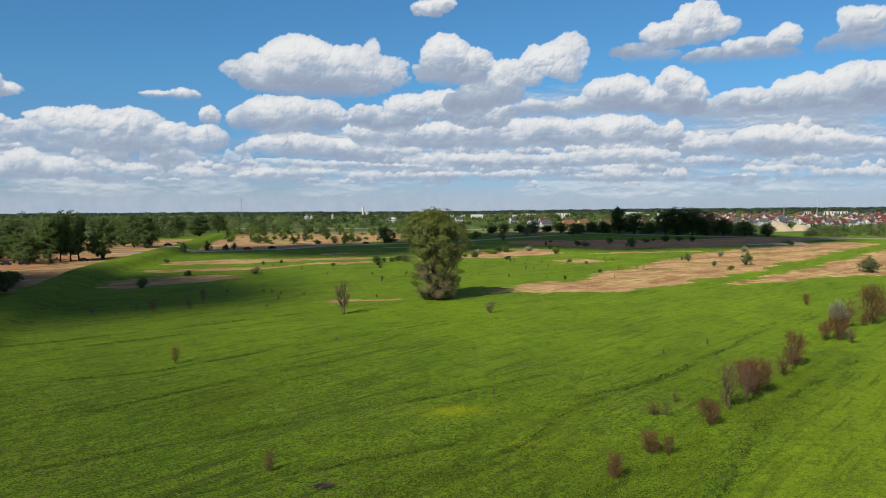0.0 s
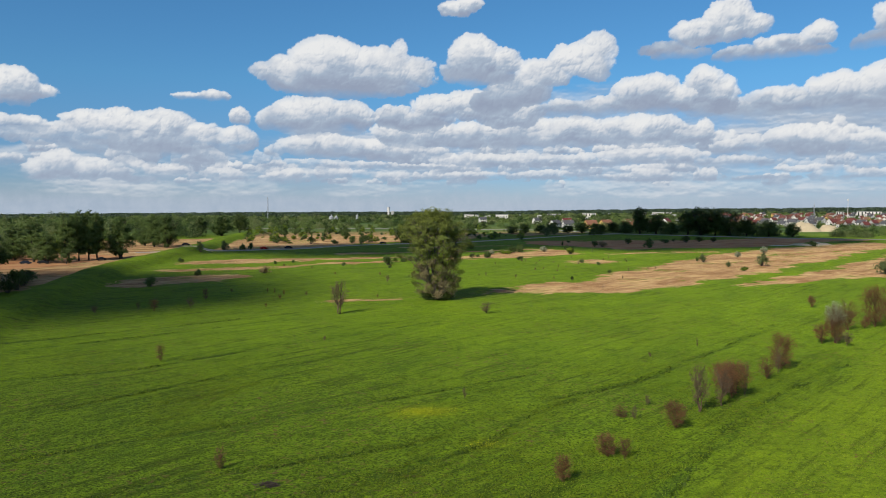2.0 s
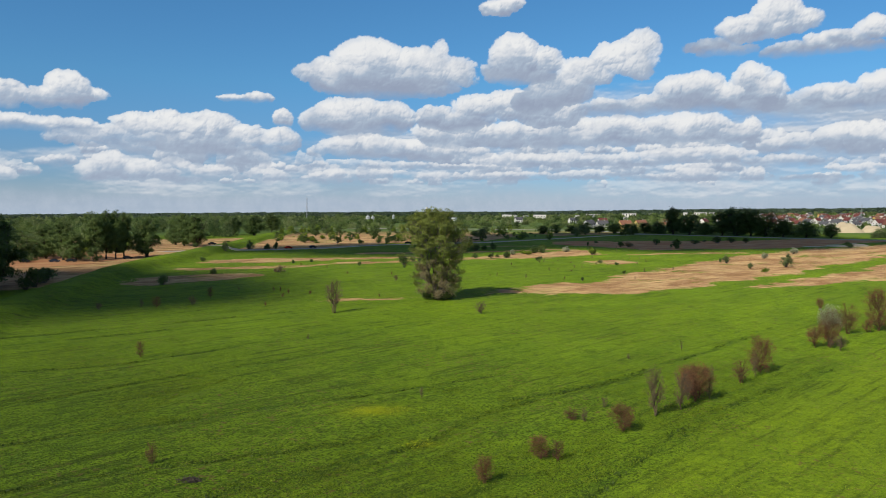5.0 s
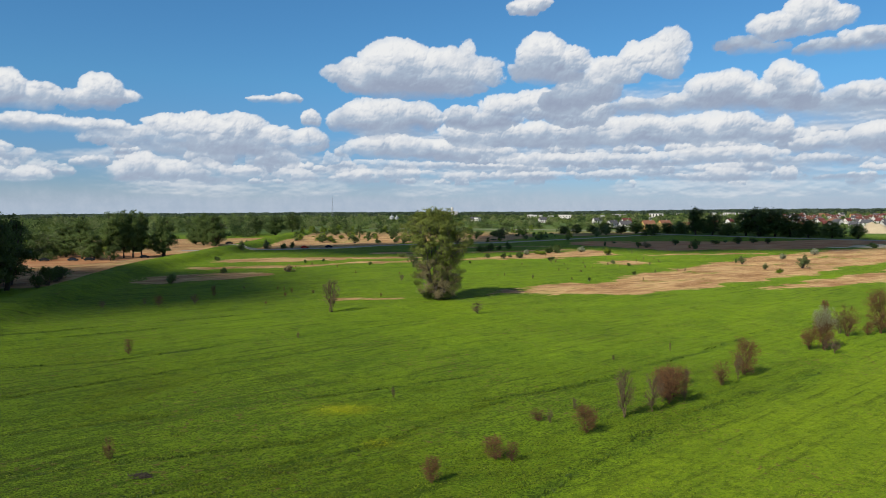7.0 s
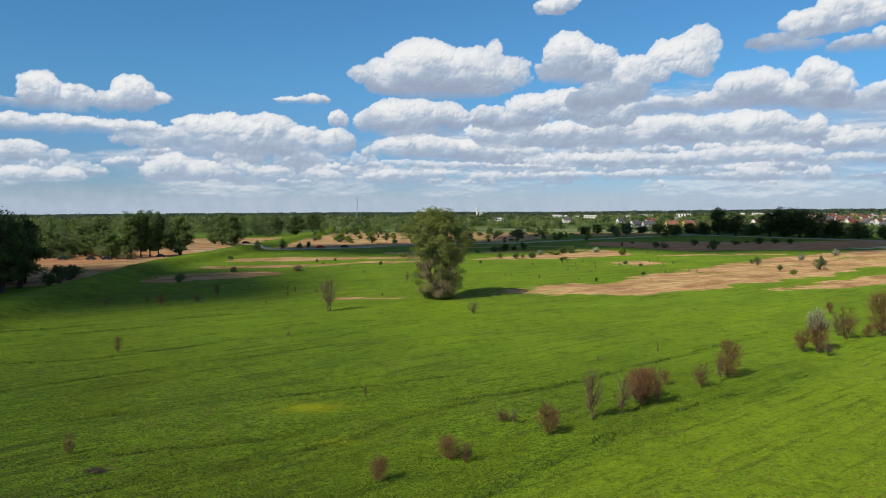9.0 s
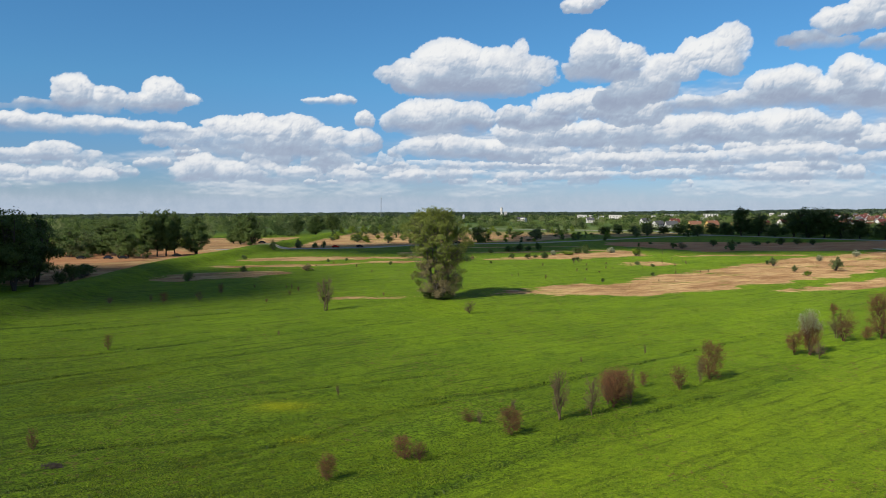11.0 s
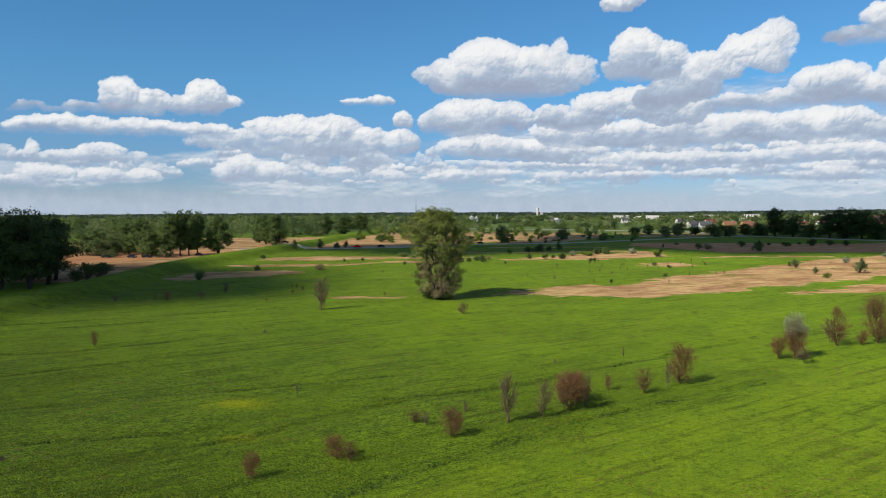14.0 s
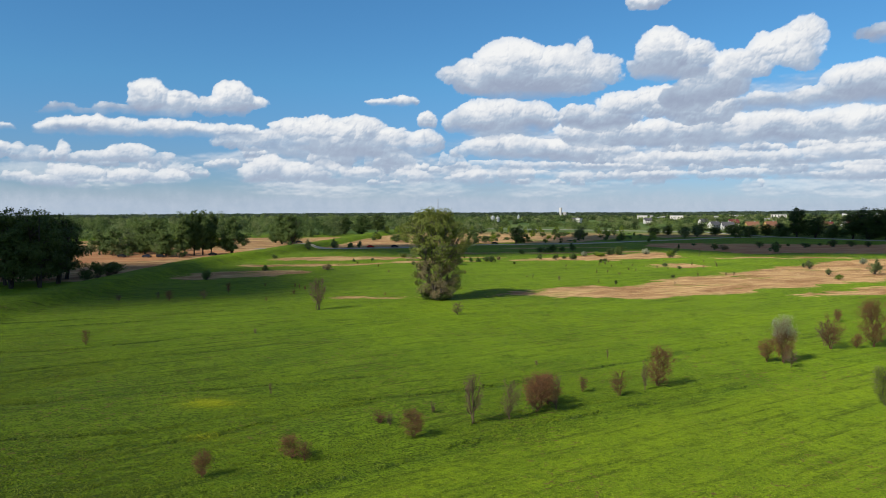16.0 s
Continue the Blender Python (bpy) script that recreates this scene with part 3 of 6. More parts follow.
class Sky:
    """The far vault above the horizon, by bearing and height in degrees: how thick the droplets are, and a painted tone
    for their sunlit and shaded parts.
    """

    def __init__(self, step=0.066):
        self.step = step
        self.a = np.arange(-56, 40, step)
        self.e = np.arange(-1.3, 19.5, step)
        self.cover = np.zeros((len(self.e), len(self.a)))
        self.tone = np.full(self.cover.shape, 0.7)
        self.count = 0

    def window(self, lobes, base, margin=1.6):
        a0 = min(a - margin * w for a, e, w, h in lobes)
        a1 = max(a + margin * w for a, e, w, h in lobes)
        e1 = max(e + margin * h for a, e, w, h in lobes)
        i0, i1 = np.searchsorted(self.a, (a0, a1))
        j0, j1 = np.searchsorted(self.e, (base - 0.9, e1))
        return (slice(j0, j1), slice(i0, i1)), np.meshgrid(self.a[i0:i1], self.e[j0:j1])

    def lay(self, part_of, cover, tone):
        old = self.cover[part_of]
        total = cover + (1 - cover) * old
        self.tone[part_of] = np.where(total > 1e-4, (cover * tone + (1 - cover) * old * self.tone[part_of]) / np.maximum(total, 1e-4), self.tone[part_of])
        self.cover[part_of] = total

    def heap(self, base, lobes):
        """One cumulus: lobes of (bearing, height, half width, half height) over a level base."""
        self.count += 1
        seed = 40 * self.count
        part_of, (A, E) = self.window(lobes, base)
        if A.size == 0:
            return
        size = float(np.mean([min(w, 1.6 * h) for a, e, w, h in lobes]))
        ua = A + 0.16 * size * flat_noise(A, E, 0.8 * size, seed, 5) + 0.02 * flat_noise(A, E, 0.2, seed + 3, 3)
        ue = E + 0.13 * size * flat_noise(A, E, 0.8 * size, seed + 9, 5) + 0.02 * flat_noise(A, E, 0.2, seed + 4, 3)
        reach, dome = np.full(A.shape, -9.0), np.zeros(A.shape)
        for a, e, w, h in lobes:
            q = np.hypot((ua - a) / w, (ue - e) / h)
            reach = np.maximum(reach, (1.08 - q) * min(w, h * 1.5))
            dome = np.maximum(dome, np.sqrt(np.clip(1.2 - q * q, 0, None)) * min(w, 1.5 * h))
        knobs = billow(ua, ue, 0.75 * size, seed + 3, 5)
        reach = reach + 0.26 * size * (knobs - 0.33)
        ragged = E - base + 0.10 * size * flat_noise(A, E, 0.9 * size, seed + 5, 4)
        reach = np.minimum(reach, ragged * 0.6 + 0.10 * size)
        wisp = flat_noise(A * 0.8, E * 1.2, 0.5 * size, seed + 12, 4)
        cover = soft(reach + 0.05 * size * wisp, -0.01 * size, 0.07 * size + 0.03) * (0.80 + 0.20 * soft(reach, 0.05 * size, 0.4 * size))
        cover = cover * (0.45 + 0.55 * soft(ragged + 0.12 * size * wisp, -0.05 * size, 0.40 * size))
        # paint sunlight from the upper left, behind the viewer, on the knobs, and the level base's own shade, into the
        # tone
        crest = np.max([e + h * np.sqrt(np.clip(1 - ((ua - a) / (1.1 * w)) ** 2, 0.04, 1)) for a, e, w, h in lobes], axis=0) - base
        rise = soft(ragged / np.maximum(crest, 0.3) + 0.16 * wisp, 0.12, 1.0)
        wa = A + 0.10 * size * flat_noise(A, E, 0.5 * size, seed + 21, 3)
        we = E + 0.10 * size * flat_noise(A, E, 0.5 * size, seed + 27, 3)
        body = 0.80 * dome + 0.44 * size * billow(wa, we, 1.0 * size, seed + 61, 4)
        ga, ge = np.gradient(body, self.step)[::-1]
        facing = (0.42 * ga - 0.66 * ge + 0.62) / np.sqrt(1 + ga * ga + ge * ge)
        broad = flat_noise(ua * 0.7, ue * 1.2, 1.1 * size, seed + 15, 3)
        tone = 0.35 + 0.51 * rise + (0.07 + 0.27 * rise) * np.clip(facing - 0.52, -0.8, 0.5) + 0.10 * broad
        thin = 1 - soft(reach, 0.0, 0.25 * size)
        tone = np.clip(tone + 0.07 * thin * (rise - 0.3), 0.3, 0.97)
        haze = np.clip((5.5 - E) / 5.5, 0, 1)
        gaps = 1 - soft(flat_noise(A * 0.55, E * 1.5, 1.1, seed + 33, 4), -0.55, 0.05)
        self.lay(part_of, cover * (1 - 0.30 * haze) * (1 - 0.75 * np.minimum(1, 1.6 * haze) * gaps), tone * (1 - 0.30 * haze) + 0.60 * 0.30 * haze)

    def veil(self, base, lobes, tone, amount):
        """A far bank of many small flat clouds."""
        self.count += 1
        seed = 40 * self.count
        part_of, (A, E) = self.window(lobes, base, 1.3)
        q = np.min([np.hypot((A - a) / w, (E - e) / h) for a, e, w, h in lobes], axis=0)
        bank = flat_noise(A * 0.36, E * 1.3, 1.5, seed, 5)
        up = flat_noise(A * 0.36, (E + 0.16) * 1.3, 1.5, seed, 5)
        cover = amount * soft(1.15 - q + 0.30 * bank, 0.0, 0.45) * (0.62 + 0.38 * soft(bank, -0.5, 0.4))
        self.lay(part_of, cover, np.clip(tone + 0.26 * soft(bank - up, -0.25, 0.35) - 0.13 + 0.10 * bank, 0.3, 0.95))

    def build(self):
        mat, n, l = material("sky_backdrop")
        p = place(n)
        fine = noise_node(n, l, p, 0.012, 5, 0.6)
        fluff = math_node(n, l, "MULTIPLY", math_node(n, l, "SUBTRACT", fine, 0.5), 0.35)
        tone = math_node(n, l, "ADD", attribute(n, "tone"), math_node(n, l, "MULTIPLY", fluff, 0.35))
        # the clouds glow with their painted tone; the sun lamp does not light them
        glow = n.new("ShaderNodeEmission")
        l.new(ramp(n, l, tone, [(0.28, (0.330, 0.390, 0.520)), (0.50, (0.430, 0.520, 0.645)), (0.72, (0.700, 0.740, 0.800)), (0.95, (0.90, 0.91, 0.915))]), glow.inputs["Color"])
        glow.inputs["Strength"].default_value = 0.79
        clear = n.new("ShaderNodeBsdfTransparent")
        m = n.new("ShaderNodeMixShader")
        rim = attribute(n, "cover")
        edge = math_node(n, l, "MULTIPLY", math_node(n, l, "MULTIPLY", rim, math_node(n, l, "SUBTRACT", 1.0, rim)), math_node(n, l, "MULTIPLY", fluff, 6.0))
        cov = n.new("ShaderNodeClamp")
        l.new(math_node(n, l, "ADD", rim, edge), cov.inputs[0])
        l.new(cov.outputs[0], m.inputs[0])
        l.new(clear.outputs[0], m.inputs[1])
        l.new(glow.outputs[0], m.inputs[2])
        out = n.new("ShaderNodeOutputMaterial")
        l.new(m.outputs[0], out.inputs["Surface"])
        A, E = np.meshgrid(np.radians(self.a), np.radians(self.e))
        v = np.stack([np.sin(A) * np.cos(E), np.cos(A) * np.cos(E), np.sin(E)], -1).reshape(-1, 3) * 4850 + np.array([30.0, -197.5, 25.8])
        idx = np.arange(len(v)).reshape(A.shape)
        keep_v = self.cover > 0.01
        keep = keep_v[:-1, :-1] | keep_v[1:, :-1] | keep_v[:-1, 1:] | keep_v[1:, 1:]
        f = np.stack([idx[:-1, :-1], idx[:-1, 1:], idx[1:, 1:], idx[1:, :-1]], -1)[keep]
        used = np.unique(f)
        renum = np.zeros(len(v), np.int64)
        renum[used] = np.arange(len(used))
        ob = mesh_object("backdrop", v[used], renum[f], mat)
        for key, data in (("cover", self.cover), ("tone", self.tone)):
            a = ob.data.attributes.new(key, "FLOAT", "POINT")
            a.data.foreach_set("value", data.ravel()[used].astype(np.float32))
        return tagged(ob, "distant white cumulus clouds with grey bases in blue sky", "sky", kind="structure")


sky = Sky()
# the haze that lies on the horizon, painted as a glowing band of the backdrop
A0, E0 = np.meshgrid(sky.a, sky.e)
band = slice(0, len(sky.e)), slice(0, len(sky.a))
sky.lay(band, 0.94 * (1 - soft(E0 + 0.25 * flat_noise(A0 * 0.2, E0, 1.4, 5, 3), -0.3, 2.0)), 0.515 + 0.02 * flat_noise(A0 * 0.15, E0, 0.8, 9, 3))
sky.veil(1.20, [(-2.64, 4.13, 14.37, 2.16), (15.89, 3.82, 12.46, 2.30)], 0.54, 0.8)
sky.veil(1.42, [(28.34, 3.77, 7.61, 2.30)], 0.54, 0.8)
sky.veil(1.07, [(-24.34, 2.88, 10.12, 1.50)], 0.58, 0.6)
sky.veil(1.19, [(-40.67, 2.52, 6.91, 1.20)], 0.7, 0.5)
sky.veil(5.69, [(8.71, 7.42, 12.28, 1.43)], 0.60, 0.5)
sky.veil(5.69, [(27.23, 6.52, 5.31, 1.15)], 0.56, 0.75)
sky.veil(4.40, [(21.78, 5.59, 11.42, 1.60)], 0.56, 0.75)
sky.veil(0.54, [(-16.29, 1.36, 18.05, 0.67)], 0.62, 0.45)
sky.veil(0.54, [(17.96, 1.36, 15.06, 0.67)], 0.58, 0.5)
# rows of small flat cumulus down to the horizon
crowd = random.Random(8)
for i in range(150):
    height = 1.25 + 3.1 * (i / 150) ** 1.1 + crowd.uniform(-0.3, 0.3)
    bearing = crowd.uniform(-52, 37)
    if height > 3.0 and bearing < -9 and crowd.random() < 0.85:
        continue
    wide = (0.45 + 0.30 * height) * crowd.uniform(0.5, 1.35)
    tall = (0.12 + 0.20 * height) * crowd.uniform(0.6, 1.6)
    bits = [(bearing + wide * o, height + tall * crowd.uniform(0.3, 0.9), wide * crowd.uniform(0.35, 0.6), tall * crowd.uniform(0.6, 1.0)) for o in (-0.7, 0.0, 0.65)]
    sky.heap(height, bits)
sky.heap(1.64, [(-12.99, 2.15, 2.36, 0.60), (-15.47, 1.70, 1.48, 0.46), (-9.60, 2.18, 2.59, 0.52), (-6.15, 2.11, 2.62, 0.39)])
sky.heap(1.86, [(0.88, 2.21, 3.52, 0.35), (6.15, 2.29, 2.17, 0.39), (13.85, 2.41, 1.41, 0.51), (16.74, 2.04, 2.40, 0.38), (10.48, 2.01, 2.54, 0.26)])
sky.heap(1.77, [(21.87, 1.90, 2.25, 0.29), (27.35, 2.05, 2.73, 0.47), (30.41, 2.15, 1.94, 0.46), (24.84, 2.58, 2.50, 0.28)])
sky.heap(2.74, [(13.83, 3.69, 4.09, 0.59), (9.61, 3.39, 3.40, 0.52), (4.39, 3.43, 3.92, 0.52), (-0.00, 3.44, 3.08, 0.52), (19.51, 3.09, 3.08, 0.50)])
sky.heap(2.74, [(-12.14, 3.10, 2.97, 0.38), (-8.74, 3.05, 3.47, 0.30), (-4.40, 2.90, 3.96, 0.26)])
sky.heap(3.44, [(-11.28, 4.47, 3.07, 0.93), (-7.87, 4.35, 2.86, 0.77), (-14.70, 4.07, 0.82, 0.42), (-4.39, 4.03, 3.07, 0.61)])
sky.heap(1.29, [(-29.28, 2.91, 1.28, 0.91), (-30.55, 2.35, 1.18, 0.82), (-27.54, 2.42, 1.54, 0.85), (-25.26, 2.39, 1.60, 0.95), (-21.69, 1.97, 1.30, 0.65), (-18.75, 2.17, 1.67, 0.50), (-23.63, 2.10, 2.25, 0.56)])
sky.heap(3.52, [(30.63, 3.73, 1.42, 0.75), (29.03, 3.56, 1.34, 0.46), (26.97, 3.39, 2.07, 0.31)])
sky.heap(3.61, [(23.50, 4.53, 1.69, 1.12), (25.51, 4.46, 1.71, 1.02), (20.66, 4.37, 1.23, 0.73), (19.02, 4.17, 1.10, 0.54), (28.33, 4.28, 2.02, 0.69), (22.58, 3.91, 3.31, 0.56)])
sky.heap(4.22, [(-3.51, 5.42, 3.95, 1.03), (1.75, 5.35, 4.03, 1.03), (7.43, 5.48, 4.28, 1.15), (12.76, 5.57, 3.79, 1.09), (15.87, 5.16, 2.26, 0.75), (4.38, 5.98, 3.48, 0.86)])
sky.heap(1.19, [(-42.83, 2.17, 1.79, 0.55), (-44.24, 1.60, 1.75, 0.47), (-38.97, 2.07, 1.67, 0.53), (-36.45, 2.03, 1.25, 0.58), (-45.92, 1.95, 0.81, 0.23)])
sky.heap(3.52, [(-27.79, 5.66, 1.52, 0.91), (-25.35, 5.83, 2.18, 0.93), (-22.62, 5.64, 2.12, 1.11), (-20.56, 5.15, 2.34, 0.81), (-17.35, 4.84, 1.37, 0.91), (-28.49, 4.83, 2.41, 0.76), (-23.94, 4.48, 5.71, 1.03), (-19.41, 4.38, 2.77, 0.82), (-30.80, 4.72, 2.31, 0.59)])
sky.heap(5.44, [(0.43, 7.67, 2.37, 1.19), (-2.55, 7.49, 2.01, 1.02), (-5.69, 6.77, 1.48, 0.85), (-3.95, 6.41, 2.63, 0.85), (3.06, 7.06, 2.62, 1.11)])
sky.heap(6.38, [(23.24, 7.32, 2.91, 0.86), (26.31, 7.91, 2.22, 1.15), (29.23, 8.16, 2.17, 1.34), (31.53, 7.90, 1.89, 1.67), (28.25, 6.87, 3.96, 1.06), (20.60, 6.97, 2.28, 0.56)])
sky.heap(2.77, [(-38.97, 3.77, 1.51, 0.64), (-41.01, 3.15, 2.37, 0.63), (-38.42, 3.05, 1.91, 0.57), (-43.49, 3.63, 0.49, 0.78), (-36.89, 3.49, 0.78, 0.37)])
sky.heap(6.56, [(17.50, 8.72, 1.35, 1.37), (18.70, 8.10, 1.10, 1.13), (17.84, 7.41, 1.97, 0.98)])
sky.heap(6.81, [(13.55, 8.30, 2.38, 1.32), (15.41, 7.83, 1.46, 1.07), (11.93, 7.60, 1.67, 0.83), (9.99, 7.40, 1.86, 0.76), (7.85, 7.18, 2.14, 0.76)])
sky.heap(6.86, [(9.85, 11.71, 1.27, 1.21), (8.07, 10.94, 1.88, 1.07), (5.66, 9.91, 2.16, 1.16), (3.84, 8.76, 2.61, 1.18), (9.53, 10.41, 1.44, 1.07), (2.19, 7.92, 2.19, 0.93)])
sky.heap(5.35, [(-12.09, 6.69, 3.47, 1.42), (-9.35, 6.63, 2.06, 1.26), (-14.66, 6.58, 1.40, 0.91)])
sky.heap(5.03, [(-40.96, 5.37, 3.73, 0.79), (-36.46, 5.38, 3.56, 0.73), (-43.79, 5.16, 1.40, 0.69), (-32.50, 5.34, 2.46, 0.66)])
sky.heap(9.11, [(0.43, 11.04, 2.01, 1.81), (2.83, 10.94, 1.22, 0.99), (0.87, 10.03, 2.79, 0.92), (-0.88, 10.12, 1.14, 0.83)])
sky.heap(8.01, [(-10.79, 10.58, 3.06, 1.86), (-13.38, 9.75, 2.16, 1.38), (-15.34, 9.82, 1.14, 0.64), (-7.05, 10.28, 2.85, 1.64), (-4.19, 10.17, 1.83, 1.08), (-9.11, 9.15, 5.17, 1.16), (-5.45, 11.43, 0.61, 0.90)])
sky.heap(6.59, [(-31.97, 7.83, 1.47, 1.23), (-33.59, 7.20, 1.04, 0.73), (-30.67, 7.63, 1.16, 0.50)])
sky.heap(7.67, [(-19.27, 7.86, 1.17, 0.52), (-20.65, 7.79, 1.39, 0.32)])
sky.heap(5.91, [(-17.33, 6.45, 0.72, 0.73)])
sky.heap(6.50, [(-37.86, 7.57, 1.38, 1.34), (-35.64, 7.44, 1.26, 0.88), (-40.20, 6.50, 1.56, 0.71), (-43.42, 6.18, 1.26, 0.77), (-42.02, 5.94, 3.29, 0.70), (-37.01, 6.65, 1.94, 0.72)])
sky.heap(5.12, [(-46.88, 4.94, 0.72, 0.52)])
sky.heap(10.37, [(20.21, 10.49, 2.13, 0.78), (22.78, 11.00, 2.27, 0.84), (25.03, 11.73, 1.00, 0.75), (24.63, 10.40, 1.36, 0.68)])
sky.heap(10.54, [(29.76, 12.26, 1.69, 1.07), (28.98, 10.61, 1.85, 1.02), (31.13, 10.32, 1.90, 1.07)])
sky.heap(10.79, [(19.10, 13.13, 1.70, 1.38), (17.19, 12.40, 1.98, 0.94), (14.74, 11.35, 1.79, 0.56), (20.54, 12.71, 1.52, 0.76), (15.77, 10.98, 2.01, 0.48)])
sky.heap(9.56, [(-38.95, 9.16, 1.28, 0.23), (-36.99, 9.20, 1.16, 0.16)])
sky.heap(13.90, [(-0.97, 14.70, 1.39, 0.56), (0.20, 15.10, 1.04, 0.40)])
sky.build()


# ---- trees ----
def lobe_points(rng, lobes, count, shell=0.45):
    """Clump centres in the outer part of egg-shaped lobes (x, y, z, rx, ry, rz)."""
    vol = np.array([q[3] * q[4] * q[5] for q in lobes]) ** 0.75
    pick = rng.choice(len(lobes), count, p=vol / vol.sum())
    L = np.array(lobes)[pick]
    way = unit(rng.normal(size=(count, 3)))
    r = rng.uniform(0, 1, count)[:, None] ** shell
    return L[:, :3] + way * r * L[:, 3:6], way


def crown(rng, lobes, count, size, per=22, spread=1.7, gap=0.0):
    centres, way = lobe_points(rng, lobes, max(4, count // per))
    if gap:
        reach = np.max([q[5] for q in lobes])
        centres = centres[value_noise(centres / (0.35 * reach), 5) > -gap]
        way = way[:len(centres)]
    pts = np.repeat(centres, per, axis=0) + rng.normal(size=(len(centres) * per, 3)) * size * spread * np.array([1, 1, 0.7])
    mid = np.mean([q[:3] for q in lobes], axis=0)
    pts[:, 2] = np.maximum(pts[:, 2], size * 0.6)
    out = pts - mid
    out[:, 2] = 0.7 * np.maximum(out[:, 2], 0) + 0.4 * np.hypot(out[:, 0], out[:, 1])
    return leaves(rng, pts, size, unit(out), 1.3)


def skeleton_runs(rng, lobes, top, trunk_r, stems=1, twigs=5):
    runs = []
    for s in range(stems):
        foot = np.array([rng.normal() * trunk_r * 1.6 * (stems > 1), rng.normal() * trunk_r * 1.6 * (stems > 1), -0.3])
        lean = rng.normal(size=2) * top * 0.05 * (1 + (stems > 1))
        head = np.array([foot[0] + lean[0], foot[1] + lean[1], top * rng.uniform(0.72, 0.86)])
        pts, radii = limb(rng, foot, head, trunk_r, trunk_r * 0.22, 8, 0.0)
        radii[0] *= 1.35
        runs.append((pts, radii))
        for q in lobes[s::stems]:
            k = np.clip((q[2] - q[5] * 0.9) / head[2], 0.12, 0.8)
            a = foot + (head - foot) * k
            end = np.array(q[:3])
            r0 = trunk_r * (1 - 0.7 * k) * 0.6
            b, rb = limb(rng, a, end, r0, r0 * 0.35, 6)
            runs.append((b, rb))
            for _ in range(twigs):
                tip = end + unit(rng.normal(size=3)) * np.array(q[3:6]) * 0.9
                runs.append(limb(rng, b[rng.integers(2, 5)], tip, r0 * 0.4, r0 * 0.08, 4))
    return runs


def make_tree(name, label, category, lobes, top, trunk_r, leaf, count, size, seed, stems=1, bark=None, gap=0.15, at=(0, 0), twigs=5):
    rng = np.random.default_rng(seed)
    holder = new(name)
    v, f = tubes(skeleton_runs(rng, lobes, top, trunk_r, stems, twigs), 6)
    mesh_object("trunk", v, f, bark or BARK, holder, smooth=True)
    v, f = crown(rng, lobes, count, size, gap=gap)
    mesh_object("crown", v, f, leaf, holder)
    holder.location = (at[0], at[1], gz(*at))
    return tagged(holder, label, category)


def round_lobes(rng, top, width, low=0.12, n=9):
    """Lobes of a broad, uneven crown that reaches from low * top up to the top."""
    out = []
    for i in range(n):
        k = (i + 0.5) / n
        z = top * (low + 0.10 + (0.88 - low - 0.10) * k)
        girth = max(0.25, math.sin(math.pi * (0.22 + 0.70 * k))) ** 0.6
        u = i * 2.4 + rng.uniform(-0.5, 0.5)
        r = width * 0.5 * girth * rng.uniform(0.35, 0.72)
        s = width * 0.24 * girth * rng.uniform(0.75, 1.25) + 0.3
        out.append((math.cos(u) * r, math.sin(u) * r, z, s, s, min(top * 0.12, s * 0.9)))
    return out


